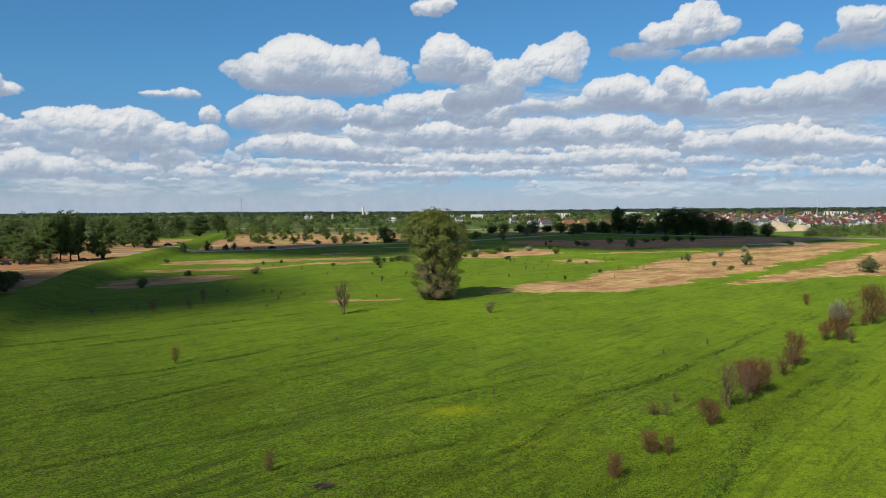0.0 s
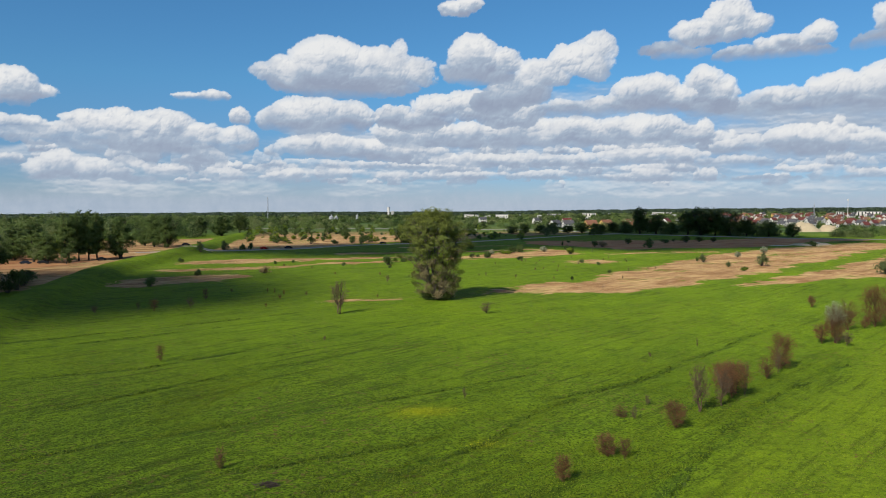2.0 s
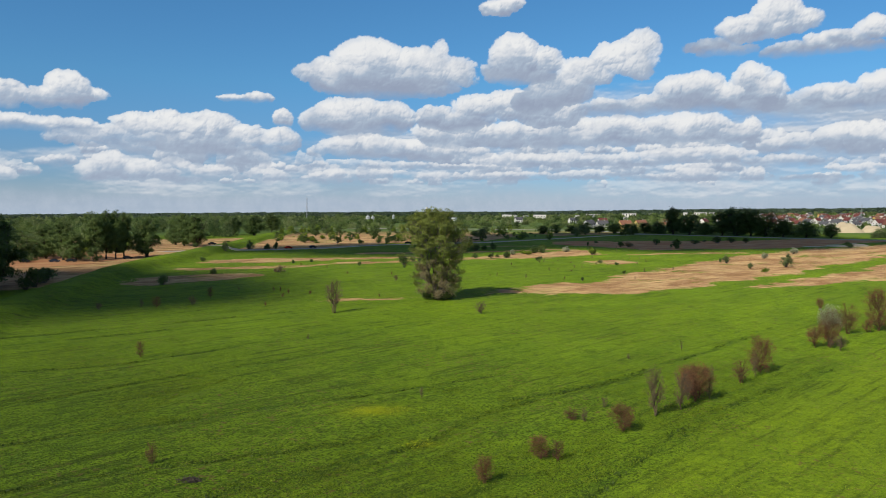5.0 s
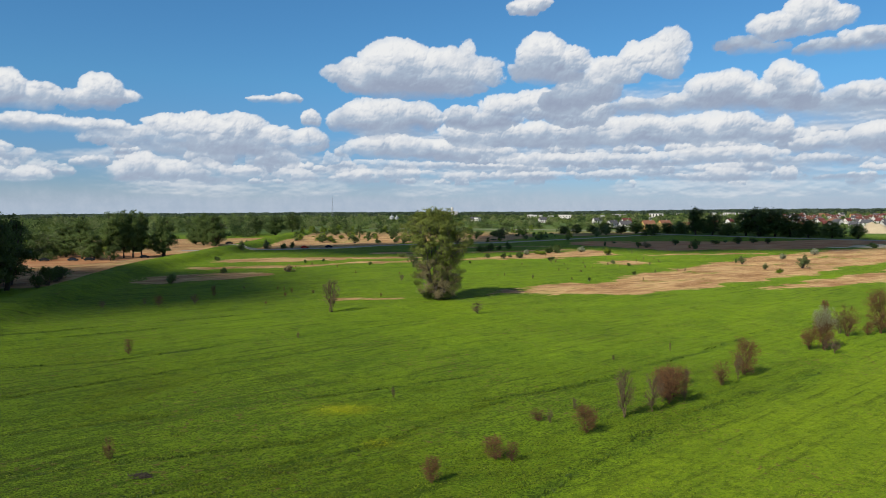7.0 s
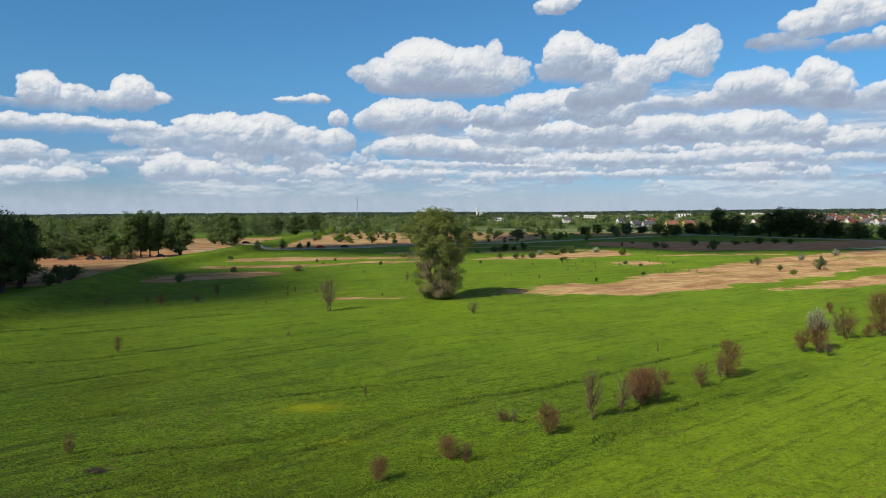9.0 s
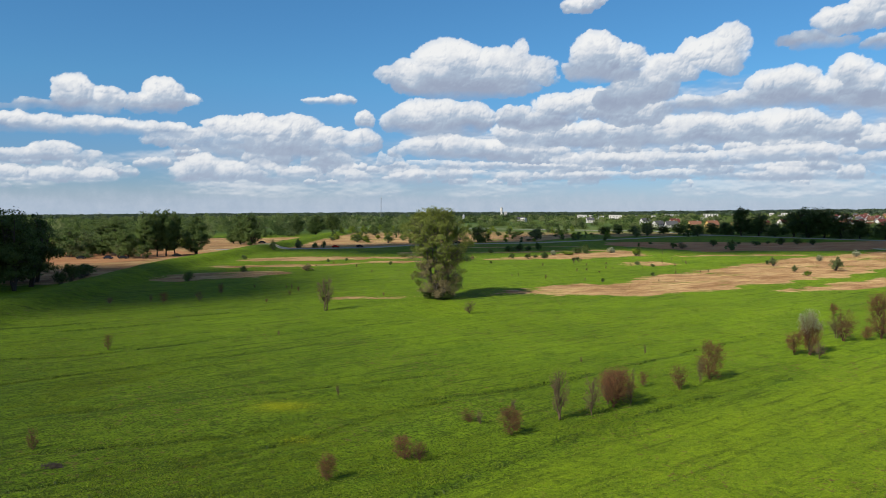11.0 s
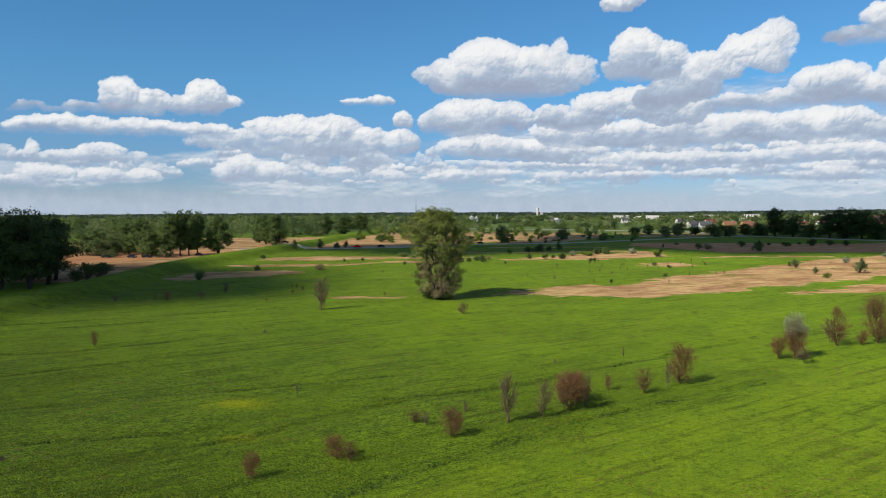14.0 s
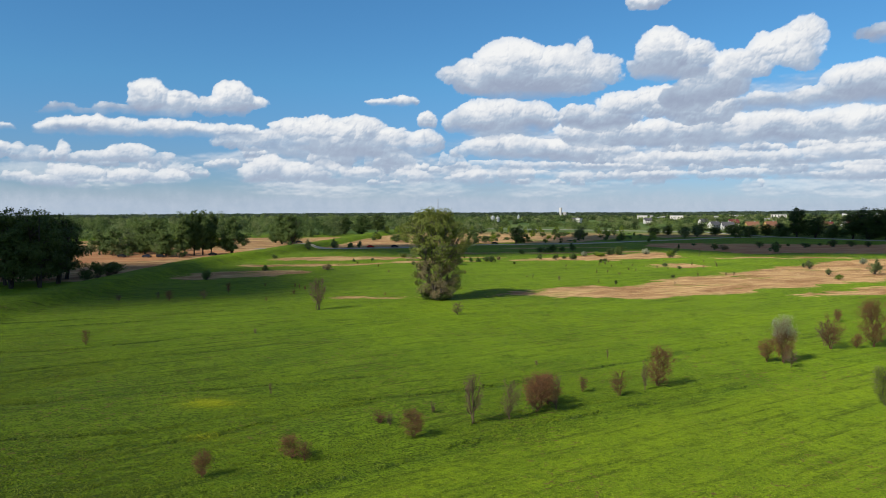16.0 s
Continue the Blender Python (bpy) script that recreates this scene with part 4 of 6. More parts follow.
def poplar():
    """The lone veteran: many stems fanning up from one foot, an airy oval head, and a skirt of undergrowth."""
    rng = np.random.default_rng(3)
    rise = np.array([8.0, 10.4, 13.2, 15.4, 17.7, 20.0, 22.2, 24.2])
    west = np.array([-6.2, -7.0, -8.6, -11.0, -12.2, -11.8, -9.6, -5.0])
    east = np.array([7.0, 7.8, 9.8, 10.4, 10.0, 8.8, 6.8, 3.4])
    head = []
    for i in range(92):
        z = 8.4 + 15.4 * ((i + 0.5) / 92) ** 0.78
        lo, hi = np.interp(z, rise, west), np.interp(z, rise, east)
        u = i * 2.39996
        k = (0.45 + 0.55 * rng.uniform() ** 0.6) * (0.86 if i % 3 else 0.5)
        size = rng.uniform(1.1, 2.0) * (0.8 if z < 13 else 1.0)
        head.append(((lo + hi) / 2 + math.cos(u) * k * (hi - lo) / 2, math.sin(u) * k * (hi - lo) * 0.40, z, size * 1.15, size * 1.1, size * 0.85))
    arms = [(-10.2, 0.3, 11.8, 1.7, 1.4, 0.6), (-7.6, 0, 11.0, 1.6, 1.4, 0.6), (8.6, 0.5, 15.4, 1.5, 1.5, 0.8), (6.0, -0.5, 5.6, 1.3, 1.4, 0.9), (7.6, -0.4, 13.4, 1.2, 1.2, 0.7), (6.4, 0.4, 10.6, 1.1, 1.2, 0.6), (7.4, 0.2, 17.2, 1.2, 1.2, 0.9), (5.4, -0.6, 8.6, 1.2, 1.2, 0.8), (-5.2, 0.5, 8.2, 1.2, 1.4, 0.9), (0.4, 0.2, 24.3, 1.2, 1.2, 0.7), (-6.4, 0.2, 6.4, 1.2, 1.3, 1.0), (6.6, -0.3, 7.6, 1.2, 1.3, 1.0), (-5.6, 0.4, 4.2, 1.1, 1.2, 0.9), (5.9, 0.1, 3.6, 1.1, 1.2, 0.9), (-2.4, 0.2, 24.0, 1.1, 1.2, 0.6)]
    skirt = []
    for i in range(30):
        z = 0.9 + 9.6 * (i + 0.5) / 30
        u = i * 2.39996
        wide = np.interp(z, [0, 3, 6, 10.5], [4.8, 5.2, 5.8, 5.4]) * (0.9 if i % 3 else 0.4)
        skirt.append((0.3 + math.cos(u) * wide, math.sin(u) * wide * 0.85, z, 1.5, 1.4, 1.3))
    runs, stems = [], []
    for i in range(9):
        u = i * 2.39996
        foot = np.array([0.2 + math.cos(u) * 0.9, math.sin(u) * 0.9, -0.3])
        top = np.array([-0.9 + math.cos(u) * (1.2 + 0.62 * i), math.sin(u) * (1.0 + 0.5 * i), 21.5 - 0.55 * i])
        q, r = limb(rng, foot, top, 0.36 - 0.018 * i, 0.05, 10, 0.02)
        stems.append(q)
        runs.append((q, r))
    for lob in head + arms + skirt:
        end = np.array(lob[:3])
        q = min(stems, key=lambda s: np.linalg.norm(s[np.argmin(np.abs(s[:, 2] - end[2] + 3.0))] - end))
        k = int(np.argmin(np.abs(q[:, 2] - max(end[2] - 3.2, 0.8))))
        b, rb = limb(rng, q[k], end, 0.11, 0.035, 6, 0.05)
        runs.append((b, rb))
        for _ in range(9):
            tip = end + unit(rng.normal(size=3)) * np.array(lob[3:6]) * 1.05
            runs.append(limb(rng, b[rng.integers(2, 5)], tip, 0.035, 0.012, 4))
    holder = new("tree")
    v, f = tubes(runs, 5)
    mesh_object("trunk", v, f, BARK, holder, "many crooked grey stems", True)
    leafy = skirt[3::4]
    v, f = crown(rng, head + arms + leafy, 74000, 0.150, per=14, spread=1.7, gap=0.22)
    mesh_object("crown", v, f, LEAF_POPLAR, holder, "airy yellow-green head of leaves")
    v, f = crown(rng, skirt, 19000, 0.15, per=12, spread=2.6, gap=0.25)
    mesh_object("undergrowth", v, f, SKIRT, holder, "grey-brown twiggy undergrowth round the foot")
    v, f = crown(rng, [(-2.6, -1.6, 1.2, 1.4, 1.4, 0.8), (0.5, -2.5, 1.2, 2.4, 1.6, 0.9), (3.2, -1, 1.3, 1.4, 1.6, 1.1), (5.2, 0, 5.6, 1.3, 1.4, 1.0)], 3600, 0.17, per=20)
    mesh_object("ivy", v, f, LEAF_OAK, holder, "dark green shrub leaves at the foot")
    holder.location = (0, 0, gz(0, 0))
    return tagged(holder, "tall lone poplar with dense undergrowth round its stems", "tree")


poplar()

rng = np.random.default_rng(12)
TALL = [make_tree("tree", "tall dark green tree at the edge of the flood plain", "tree", round_lobes(np.random.default_rng(s), 24, w, lo, 18), 24, 0.42, mat, 13000, 0.32, s, stems, BARK_DARK, 0.2, (0, -900))
        for s, w, lo, mat, stems in ((21, 13, 0.06, LEAF_OAK, 1), (22, 10, 0.05, LEAF_WOOD, 1), (23, 15, 0.03, LEAF_OAK, 2), (24, 12, 0.02, LEAF_WOOD, 1), (25, 11, 0.0, LEAF_WOOD, 2))]
SMALL = {
    "willow": make_tree("tree", "small grey-green willow tree with a rounded crown", "tree", round_lobes(np.random.default_rng(31), 10, 9.5, 0.05, 9), 10, 0.20, LEAF_WILLOW, 3400, 0.28, 31, 3, BARK, 0.15, (0, -900)),
    "green": make_tree("tree", "small green broadleaf tree on rough grass", "tree", round_lobes(np.random.default_rng(32), 10, 9.5, 0.03, 9), 10, 0.20, LEAF_WOOD, 3400, 0.28, 32, 2, BARK, 0.15, (0, -900)),
    "dark": make_tree("tree", "small dark green tree on rough grass", "tree", round_lobes(np.random.default_rng(33), 10, 10, 0.03, 9), 10, 0.20, LEAF_OAK, 3400, 0.28, 33, 2, BARK_DARK, 0.1, (0, -900)),
    "fresh": make_tree("tree", "young tree with bright fresh green leaves", "tree", round_lobes(np.random.default_rng(34), 10, 8.5, 0.03, 8), 10, 0.16, LEAF_FRESH, 3000, 0.28, 34, 2, BARK, 0.2, (0, -900)),
}


def bush_lobes(rng, n=7):
    out = []
    for i in range(n):
        u, r = i * 2.4, 0.30 * math.sqrt((i + 0.3) / n)
        z = 0.62 - 0.9 * r + rng.uniform(-0.08, 0.08)
        out.append((math.cos(u) * r, math.sin(u) * r, max(z, 0.3), 0.24, 0.24, 0.30))
    return out


def make_bush(label, leaf, seed, gap=0.1, bark=None):
    """A shrub one metre wide and one high, to be scaled where it stands."""
    rng = np.random.default_rng(seed)
    lobes = bush_lobes(rng)
    holder = new("shrub")
    runs = []
    for q in lobes:
        for _ in range(3):
            tip = np.array(q[:3]) + unit(rng.normal(size=3)) * 0.22
            tip[2] = max(tip[2], 0.15)
            runs.append(limb(rng, (rng.normal() * 0.04, rng.normal() * 0.04, -0.05), tip, 0.016, 0.005, 5, 0.1))
    v, f = tubes(runs, 4)
    mesh_object("stem", v, f, bark or BARK, holder)
    v, f = crown(rng, lobes, 2000, 0.042, per=12, spread=1.3, gap=gap)
    mesh_object("foliage", v, f, leaf, holder)
    holder.location = (0, -900, 0)
    return tagged(holder, label, "shrub", "shrubs of the flood plain")


SHRUB = {
    "willow": make_bush("rounded grey-green willow shrub among dry grass", LEAF_WILLOW, 41),
    "green": make_bush("leafy green shrub standing in rough grass", LEAF_WOOD, 42, 0.25),
    "blossom": make_bush("pale shrub in white blossom", LEAF_BLOSSOM, 43),
    "fresh": make_bush("bright yellow-green young shrub", LEAF_FRESH, 44, 0.25),
    "dark": make_bush("low dark green shrub on the flats", LEAF_OAK, 45),
    "grey": make_bush("brownish-grey shrub barely in leaf", BUD_GREY, 46),
}


def turned(x, y, wide, high, spin, tilt=0.0):
    return Matrix.Translation((x, y, gz(x, y) - 0.05)) @ Euler((tilt, tilt * 0.6, spin)).to_matrix().to_4x4() @ Matrix.Diagonal((wide, wide, high, 1))


BUSHES = {
    "willow": [(167.0, 78.8, 10.1, 6.5), (117.7, 139.2, 4.2, 3.9), (119.1, 111.0, 2.8, 2.6), (136.5, 120.1, 5.9, 5.9), (60.6, 130.5, 3.1, 1.8), (-132.3, 184.0, 4.9, 5.9), (-126.9, 207.7, 6.1, 6.1)],
    "green": [(116.0, 143.0, 1.7, 2.2), (228.2, 268.8, 6.5, 4.0), (37.7, 201.4, 4.4, 5.0), (33.3, 196.8, 4.3, 3.7), (19.0, 158.6, 3.9, 3.6), (67.0, 227.0, 3.3, 3.0), (-25.0, 111.9, 5.3, 4.9), (-20.1, 130.4, 3.1, 2.3), (-17.0, 133.6, 3.6, 2.8), (-14.0, 130.7, 4.1, 3.6), (-43.2, 106.9, 2.2, 1.9), (-22.8, 98.0, 1.9, 1.6), (-68.1, 121.8, 1.8, 1.8), (-74.5, 115.3, 1.8, 1.8), (-91.2, 27.0, 4.2, 3.8), (-88.9, 62.1, 3.4, 2.8), (-118.5, 121.9, 3.5, 2.4), (66.2, 120.2, 2.3, 1.5), (-118.0, 210.6, 4.7, 4.1), (-115.4, 218.2, 3.4, 4.8), (-172.4, 237.5, 4.5, 3.0), (-3.5, 205.7, 6.8, 3.7), (1.7, 212.5, 7.6, 4.7), (6.4, 219.2, 4.5, 3.2), (11.3, 225.8, 4.9, 4.9), (-11.1, 189.1, 3.6, 2.7), (3.7, 156.1, 3.8, 2.7), (14.4, 162.6, 2.8, 1.9), (19.2, 160.2, 4.1, 3.3), (34.8, 197.7, 3.6, 4.2), (38.8, 198.9, 4.2, 5.1), (-23.6, 130.0, 2.3, 2.6), (120.0, 247.1, 7.5, 6.5), (-77.0, 352.1, 6.1, 3.5), (-53.4, 359.4, 6.1, 2.6), (-26.8, 507.6, 7.6, 3.3)],
    "blossom": [(144.3, 168.9, 4.0, 3.4), (171.4, 204.4, 4.8, 4.1), (51.7, 205.9, 5.1, 3.8), (22.2, 181.6, 3.5, 3.2)],
    "fresh": [(118.6, 91.8, 3.4, 2.2), (63.4, 187.0, 4.3, 4.6), (28.4, 188.1, 6.6, 2.7), (30.2, 183.3, 5.8, 2.6), (-65.1, 366.2, 4.4, 4.0), (16.7, 451.4, 4.0, 4.5), (25.5, 427.8, 3.4, 2.4)],
    "dark": [(-128, 17, 6.5, 7.5), (-133, 28, 9.0, 6.0), (-137, 36, 8.0, 5.5), (-126, 10, 6.0, 5.0), (-95.6, 290.1, 7.3, 5.8), (44.8, 52.7, 1.4, 1.8), (63.1, 79.8, 2.0, 1.6), (33.4, 143.4, 2.4, 2.1), (11.7, 154.2, 3.8, 3.0), (-18.5, 138.5, 3.9, 2.1), (-1.8, 120.5, 1.5, 1.7), (34.9, 147.5, 2.4, 2.1), (117.0, 290.9, 6.0, 4.9), (144.7, 304.0, 7.8, 3.5), (157.1, 326.2, 3.3, 2.4), (162.4, 313.9, 8.0, 5.6), (174.6, 323.5, 7.3, 4.5), (183.1, 319.5, 5.3, 4.5), (89.3, 259.4, 5.2, 4.5), (64.7, 189.3, 3.5, 3.8), (69.3, 260.3, 1.7, 4.2), (136.4, 314.5, 3.2, 2.4), (79.9, 308.1, 3.9, 1.9), (-68.0, 355.3, 8.7, 3.5), (-37.5, 433.4, 6.8, 4.4)],
    "grey": [(-67.4, 72.6, 5.2, 3.0), (-13.7, 143.7, 2.6, 2.4), (94.3, 261.0, 7.0, 3.9)],
}
TREES = {
    "willow": [(-217.2, 142.6, 11.4, 12.7), (-182.8, 121.3, 7.3, 7.9), (-212.0, 149.3, 9.4, 11.4), (-35.8, 307.8, 10.2, 12.6), (0.7, 364.7, 13.0, 10.4), (77.6, 424.4, 10.5, 8.6), (88.9, 464.0, 11.1, 10.1)],
    "green": [(-166.0, 113.9, 6.4, 7.6), (-209.6, 121.5, 14.0, 14.6), (-218.2, 119.3, 11.6, 14.1), (-156.9, 457.0, 9.4, 10.4), (-144.0, 455.8, 11.4, 11.4), (-132.1, 454.3, 10.3, 9.3), (-119.1, 481.1, 10.7, 9.6), (-105.6, 495.5, 9.8, 8.7), (-98.2, 541.0, 9.2, 8.1)],
    "dark": [(-31.0, 309.7, 10.2, 7.1), (-5.6, 308.5, 3.1, 4.7), (121.0, 441.6, 11.8, 11.8), (130.2, 456.7, 11.1, 10.1), (-35.6, 303.1, 11.7, 12.5), (-82.6, 358.3, 5.2, 6.1)],
    "fresh": [(-178.3, 430.8, 6.1, 7.1), (-179.9, 463.5, 8.5, 8.5), (-175.3, 485.4, 8.8, 8.2), (-125.8, 307.0, 6.5, 5.7), (-117.0, 306.0, 4.8, 4.8), (-93.8, 348.4, 5.2, 5.2)],
}
SAPS = {
    "pale": [(-21.8, -28.3, 4.6, 8.4), (-81.1, -27.9, 2.1, 1.8), (37.3, -108.2, 2.7, 6.3)],
    "red": [(17.1, -132.2, 2.0, 2.7), (22.6, -125.0, 2.7, 2.6), (32.3, -115.1, 3.1, 3.4), (44.6, -97.2, 4.5, 4.2), (58.1, -82.8, 4.5, 5.7), (75.6, -60.5, 3.5, 3.9), (92.8, -43.0, 2.4, 2.6), (96.3, -11.6, 2.0, 3.1), (44.0, -101.5, 4.9, 5.2), (96.4, -40.7, 5.8, 9.0)],
    "grey": [(-61.5, -17.9, 2.4, 2.7), (-73.0, -22.2, 1.2, 2.1), (13.0, -26.4, 3.5, 3.3), (-18.1, 44.0, 1.9, 2.7), (-18.8, -62.7, 0.7, 1.5), (28.3, -112.1, 1.0, 2.0), (31.5, -105.5, 0.9, 1.7), (41.1, -105.2, 2.5, 5.2), (43.1, -100.6, 1.8, 3.8), (46.0, -100.1, 1.6, 5.1), (56.5, -85.9, 1.2, 4.2), (78.1, -60.9, 1.9, 2.5), (87.9, -41.9, 3.6, 4.8), (50.1, -66.7, 0.5, 2.0), (7.8, -103.4, 0.6, 1.9), (39.5, -75.0, 0.6, 1.1), (78.8, -63.2, 2.5, 3.0)],
    "red2": [(-42.3, -82.1, 1.8, 3.2), (-62.4, -4.4, 2.2, 3.5), (-68.3, -23.6, 2.7, 3.0), (24.2, -125.5, 1.8, 2.3), (26.8, -111.5, 2.1, 1.8), (48.3, -89.5, 1.8, 2.3), (53.1, -90.1, 3.1, 3.7), (88.3, -45.1, 5.1, 6.3), (-16.1, -130.4, 1.4, 2.6), (104.1, -31.2, 4.6, 7.7)],
    "blossom": [(78.2, -60.2, 3.8, 7.6)],
    "fresh": [(86.3, -85.6, 3.5, 5.4)],
}

for kind, spots in BUSHES.items():
    for x, y, w, h in spots:
        copy_thing(SHRUB[kind], turned(x, y, w * 0.95, h * 1.05, rng.uniform(0, 6.28), rng.uniform(-0.06, 0.06)))
for kind, spots in TREES.items():
    for x, y, w, h in spots:
        copy_thing(SMALL[kind], turned(x, y, w / 9.5, h / 10, rng.uniform(0, 6.28)))

# scrub on the heath beyond the country road
for i in range(190):
    x, y = rng.uniform(-185, 55), rng.uniform(285, 560)
    if line_distance(ROAD, np.array(x), np.array(y)) < 10 or crest_distance(np.array(x), np.array(y)) < 12 or y < 262 + 0.6 * (x + 90):
        continue
    if i % 4 == 0:
        copy_thing(SMALL["fresh" if i % 8 else "green"], turned(x, y, rng.uniform(0.5, 0.9), rng.uniform(0.45, 0.85), rng.uniform(0, 6.28)))
    else:
        copy_thing(SHRUB[("green", "fresh", "green", "willow", "dark")[i % 5]], turned(x, y, rng.uniform(1.8, 6), rng.uniform(1.2, 4.2), rng.uniform(0, 6.28)))

# willows and thickets between the field and the western woods
for i in range(54):
    x, y = rng.uniform(-248, -192), rng.uniform(92, 232)
    if line_distance(ROAD, np.array(x), np.array(y)) < 8:
        continue
    copy_thing(SMALL[("willow", "green", "willow", "fresh", "dark")[i % 5]], turned(x, y, rng.uniform(0.45, 1.05), rng.uniform(0.35, 0.95), rng.uniform(0, 6.28)))

# the tall trees behind the levee, along the track and before the town
for x, y, h, w in [(-143, -6, 27, 14), (-133, -13, 26, 13), (-128, -8, 27, 13), (-131, 3, 25, 13), (-152, 12, 26, 15), (-160, -10, 27, 15), (-140, 16, 23, 12), (-172, 40, 24, 14), (-185, 20, 24, 15)]:
    copy_thing(TALL[(0, 2)[int(rng.integers(0, 2))]], turned(x, y, w / 12.5, h / 24, rng.uniform(0, 6.28)))
for x, y, h, w, k in [(-187, 125, 21, 13, 3), (-176, 117, 15, 11, 3), (-171, 125, 24, 12, 1), (-169.5, 131, 25, 9, 1), (-166.5, 134, 25, 10, 1), (-166, 141, 24, 11, 1), (-157, 146, 22, 15, 4), (-200, 132, 18, 14, 3),
                       (-186, 252, 22, 15, 3), (-175, 243, 22, 17, 4), (-196, 262, 15, 12, 4), (-206, 440, 20, 22, 4), (-232, 455, 19, 20, 4), (-186, 428, 19, 12, 2)]:
    copy_thing(TALL[k], turned(x, y, w / 12.5, h / 24, rng.uniform(0, 6.28)))
for x, y, h, w, k in [(167, 468, 27, 19, 0), (179, 460, 21, 17, 2), (203, 446, 24, 20, 0), (212, 438, 27, 23, 2), (222, 432, 26, 22, 0), (231, 424, 23, 20, 2), (243, 416, 17, 17, 0), (257, 407, 15, 16, 3), (272, 398, 13, 15, 4), (156, 478, 13, 14, 3), (190, 448, 13, 14, 4), (146, 486, 12, 13, 0), (134, 492, 10, 12, 2), (120, 500, 11, 14, 2), (106, 497, 9, 12, 0), (92, 503, 12, 14, 2), (80, 498, 9, 13, 0), (66, 505, 10, 12, 3), (54, 500, 8, 12, 2)]:
    copy_thing(TALL[k], turned(x, y, w / 12.5, h / 24, rng.uniform(0, 6.28)))


# ---- bare young trees and thorn shrubs of the meadow ----
def make_sapling(label, twig_mat, bud_mat, seed, upright, buds, slim=1.0, top_mat=None, stems=1):
    """Bare twigs fanning up from the foot with a haze of buds; one metre wide and one high, to be scaled.
    upright: 0 is a broad dome down to the ground, 1 a narrow vase on a short stem."""
    rng = np.random.default_rng(seed)
    holder = new("sapling")
    runs, tips = [], []
    lean = rng.normal(size=2) * 0.05
    leaders = []
    for k in range(stems):
        u = k * 2.4 + rng.uniform(-0.4, 0.4)
        splay = 0.0 if stems == 1 else rng.uniform(0.05, 0.16)
        foot = np.array([math.cos(u) * 0.03 * (stems > 1), math.sin(u) * 0.03 * (stems > 1), -0.04])
        head = np.array([math.cos(u) * splay + lean[0], math.sin(u) * splay + lean[1], rng.uniform(0.62, 0.86)])
        q, r = limb(rng, foot, head, 0.017 * slim, 0.003 * slim, 12, 0)
        leaders.append(q)
        runs.append((q, r))
    for i in range(46 + 8 * buds):
        z = 0.20 + 0.74 * rng.uniform() ** 0.9
        dome = math.sin(math.pi * (z - 0.06) / 0.99) ** 0.6
        vase = math.sin(math.pi * ((z - 0.06) / 0.99) ** 1.25) ** 0.8
        reach = 0.50 * ((1 - upright) * dome + upright * vase) * rng.uniform(0.05, 1.0) ** 0.45
        u = rng.uniform(0, 2 * math.pi)
        end = np.array([math.cos(u) * reach + lean[0] * z, math.sin(u) * reach + lean[1] * z, z])
        q = min(leaders, key=lambda p: np.linalg.norm(p[8, :2] - end[:2]) + 0.15 * rng.uniform())
        start = max(0.05 + 0.10 * upright, z * rng.uniform(0.55, 0.92) - 0.25 * reach)
        a = q[int(np.argmin(np.abs(q[:, 2] - start)))]
        b, rb = limb(rng, a, end, 0.0070 * slim, 0.0022 * slim, 6, -0.03)
        runs.append((b, rb))
        for _ in range(10):
            s = b[rng.integers(3, 6)]
            tip = s + unit(rng.normal(size=3) + np.array([0.6 * math.cos(u), 0.6 * math.sin(u), 0.15])) * rng.uniform(0.05, 0.15)
            tip[2] = max(tip[2], 0.05)
            runs.append(limb(rng, s, tip, 0.0028 * slim, 0.0012 * slim, 3, 0))
            tips.append(tip)
    v, f = tubes(runs, 3)
    mesh_object("framework", v, f, twig_mat, holder)
    t = np.repeat(np.array(tips), buds, axis=0)
    t = t + rng.normal(size=t.shape) * 0.024
    t[:, 2] = np.clip(t[:, 2], 0.04, 1.04)
    crest = t[:, 2] + 0.12 * rng.normal(size=len(t)) > (0.62 if top_mat else 9.0)
    v, f = leaves(rng, t[~crest], 0.0095)
    tagged(mesh_object("bud_haze", v, f, bud_mat, holder), kind="stuff")
    if top_mat:
        v, f = leaves(rng, t[crest], 0.011)
        tagged(mesh_object("blossom", v, f, top_mat, holder), kind="stuff")
    holder.location = (0, -900, 0)
    return tagged(holder, label, "young tree", "young trees of the meadow")


SAPLING = {
    "pale": [make_sapling("bare grey-brown young tree standing in the meadow", BARK_PALE, BUD_GREY, 61, 0.75, 1, 1.7, None, 3)],
    "red": [make_sapling("dense reddish-brown thorn shrub in the meadow", BARK_RED, BUD_RED, s, 0.15, 6, 1.0, None, 3) for s in (62, 63)],
    "red2": [make_sapling("sparse reddish young shrub in the meadow", BARK_RED, BUD_RED, s, 0.4, 2, 1.2, None, 3) for s in (64, 65)],
    "grey": [make_sapling("sparse leafless grey young shrub in the meadow", BARK_PALE, BUD_GREY, s, 0.6, 1, 1.4, None, 2) for s in (66, 67)],
    "fresh": [make_sapling("slim young tree with a tuft of green leaves", BARK, LEAF_FRESH, 68, 0.9, 12)],
    "blossom": [make_sapling("thorn tree with a pale blossoming top", BARK_RED, BUD_RED, 69, 0.35, 9, 1.0, LEAF_BLOSSOM, 4)],
}
for kind, spots in SAPS.items():
    for x, y, w, h in spots:
        choice = SAPLING[kind]
        copy_thing(choice[int(rng.integers(0, len(choice)))], turned(x, y, w * (0.98 if kind in ("red", "red2") else 1.05), h, rng.uniform(0, 6.28)))

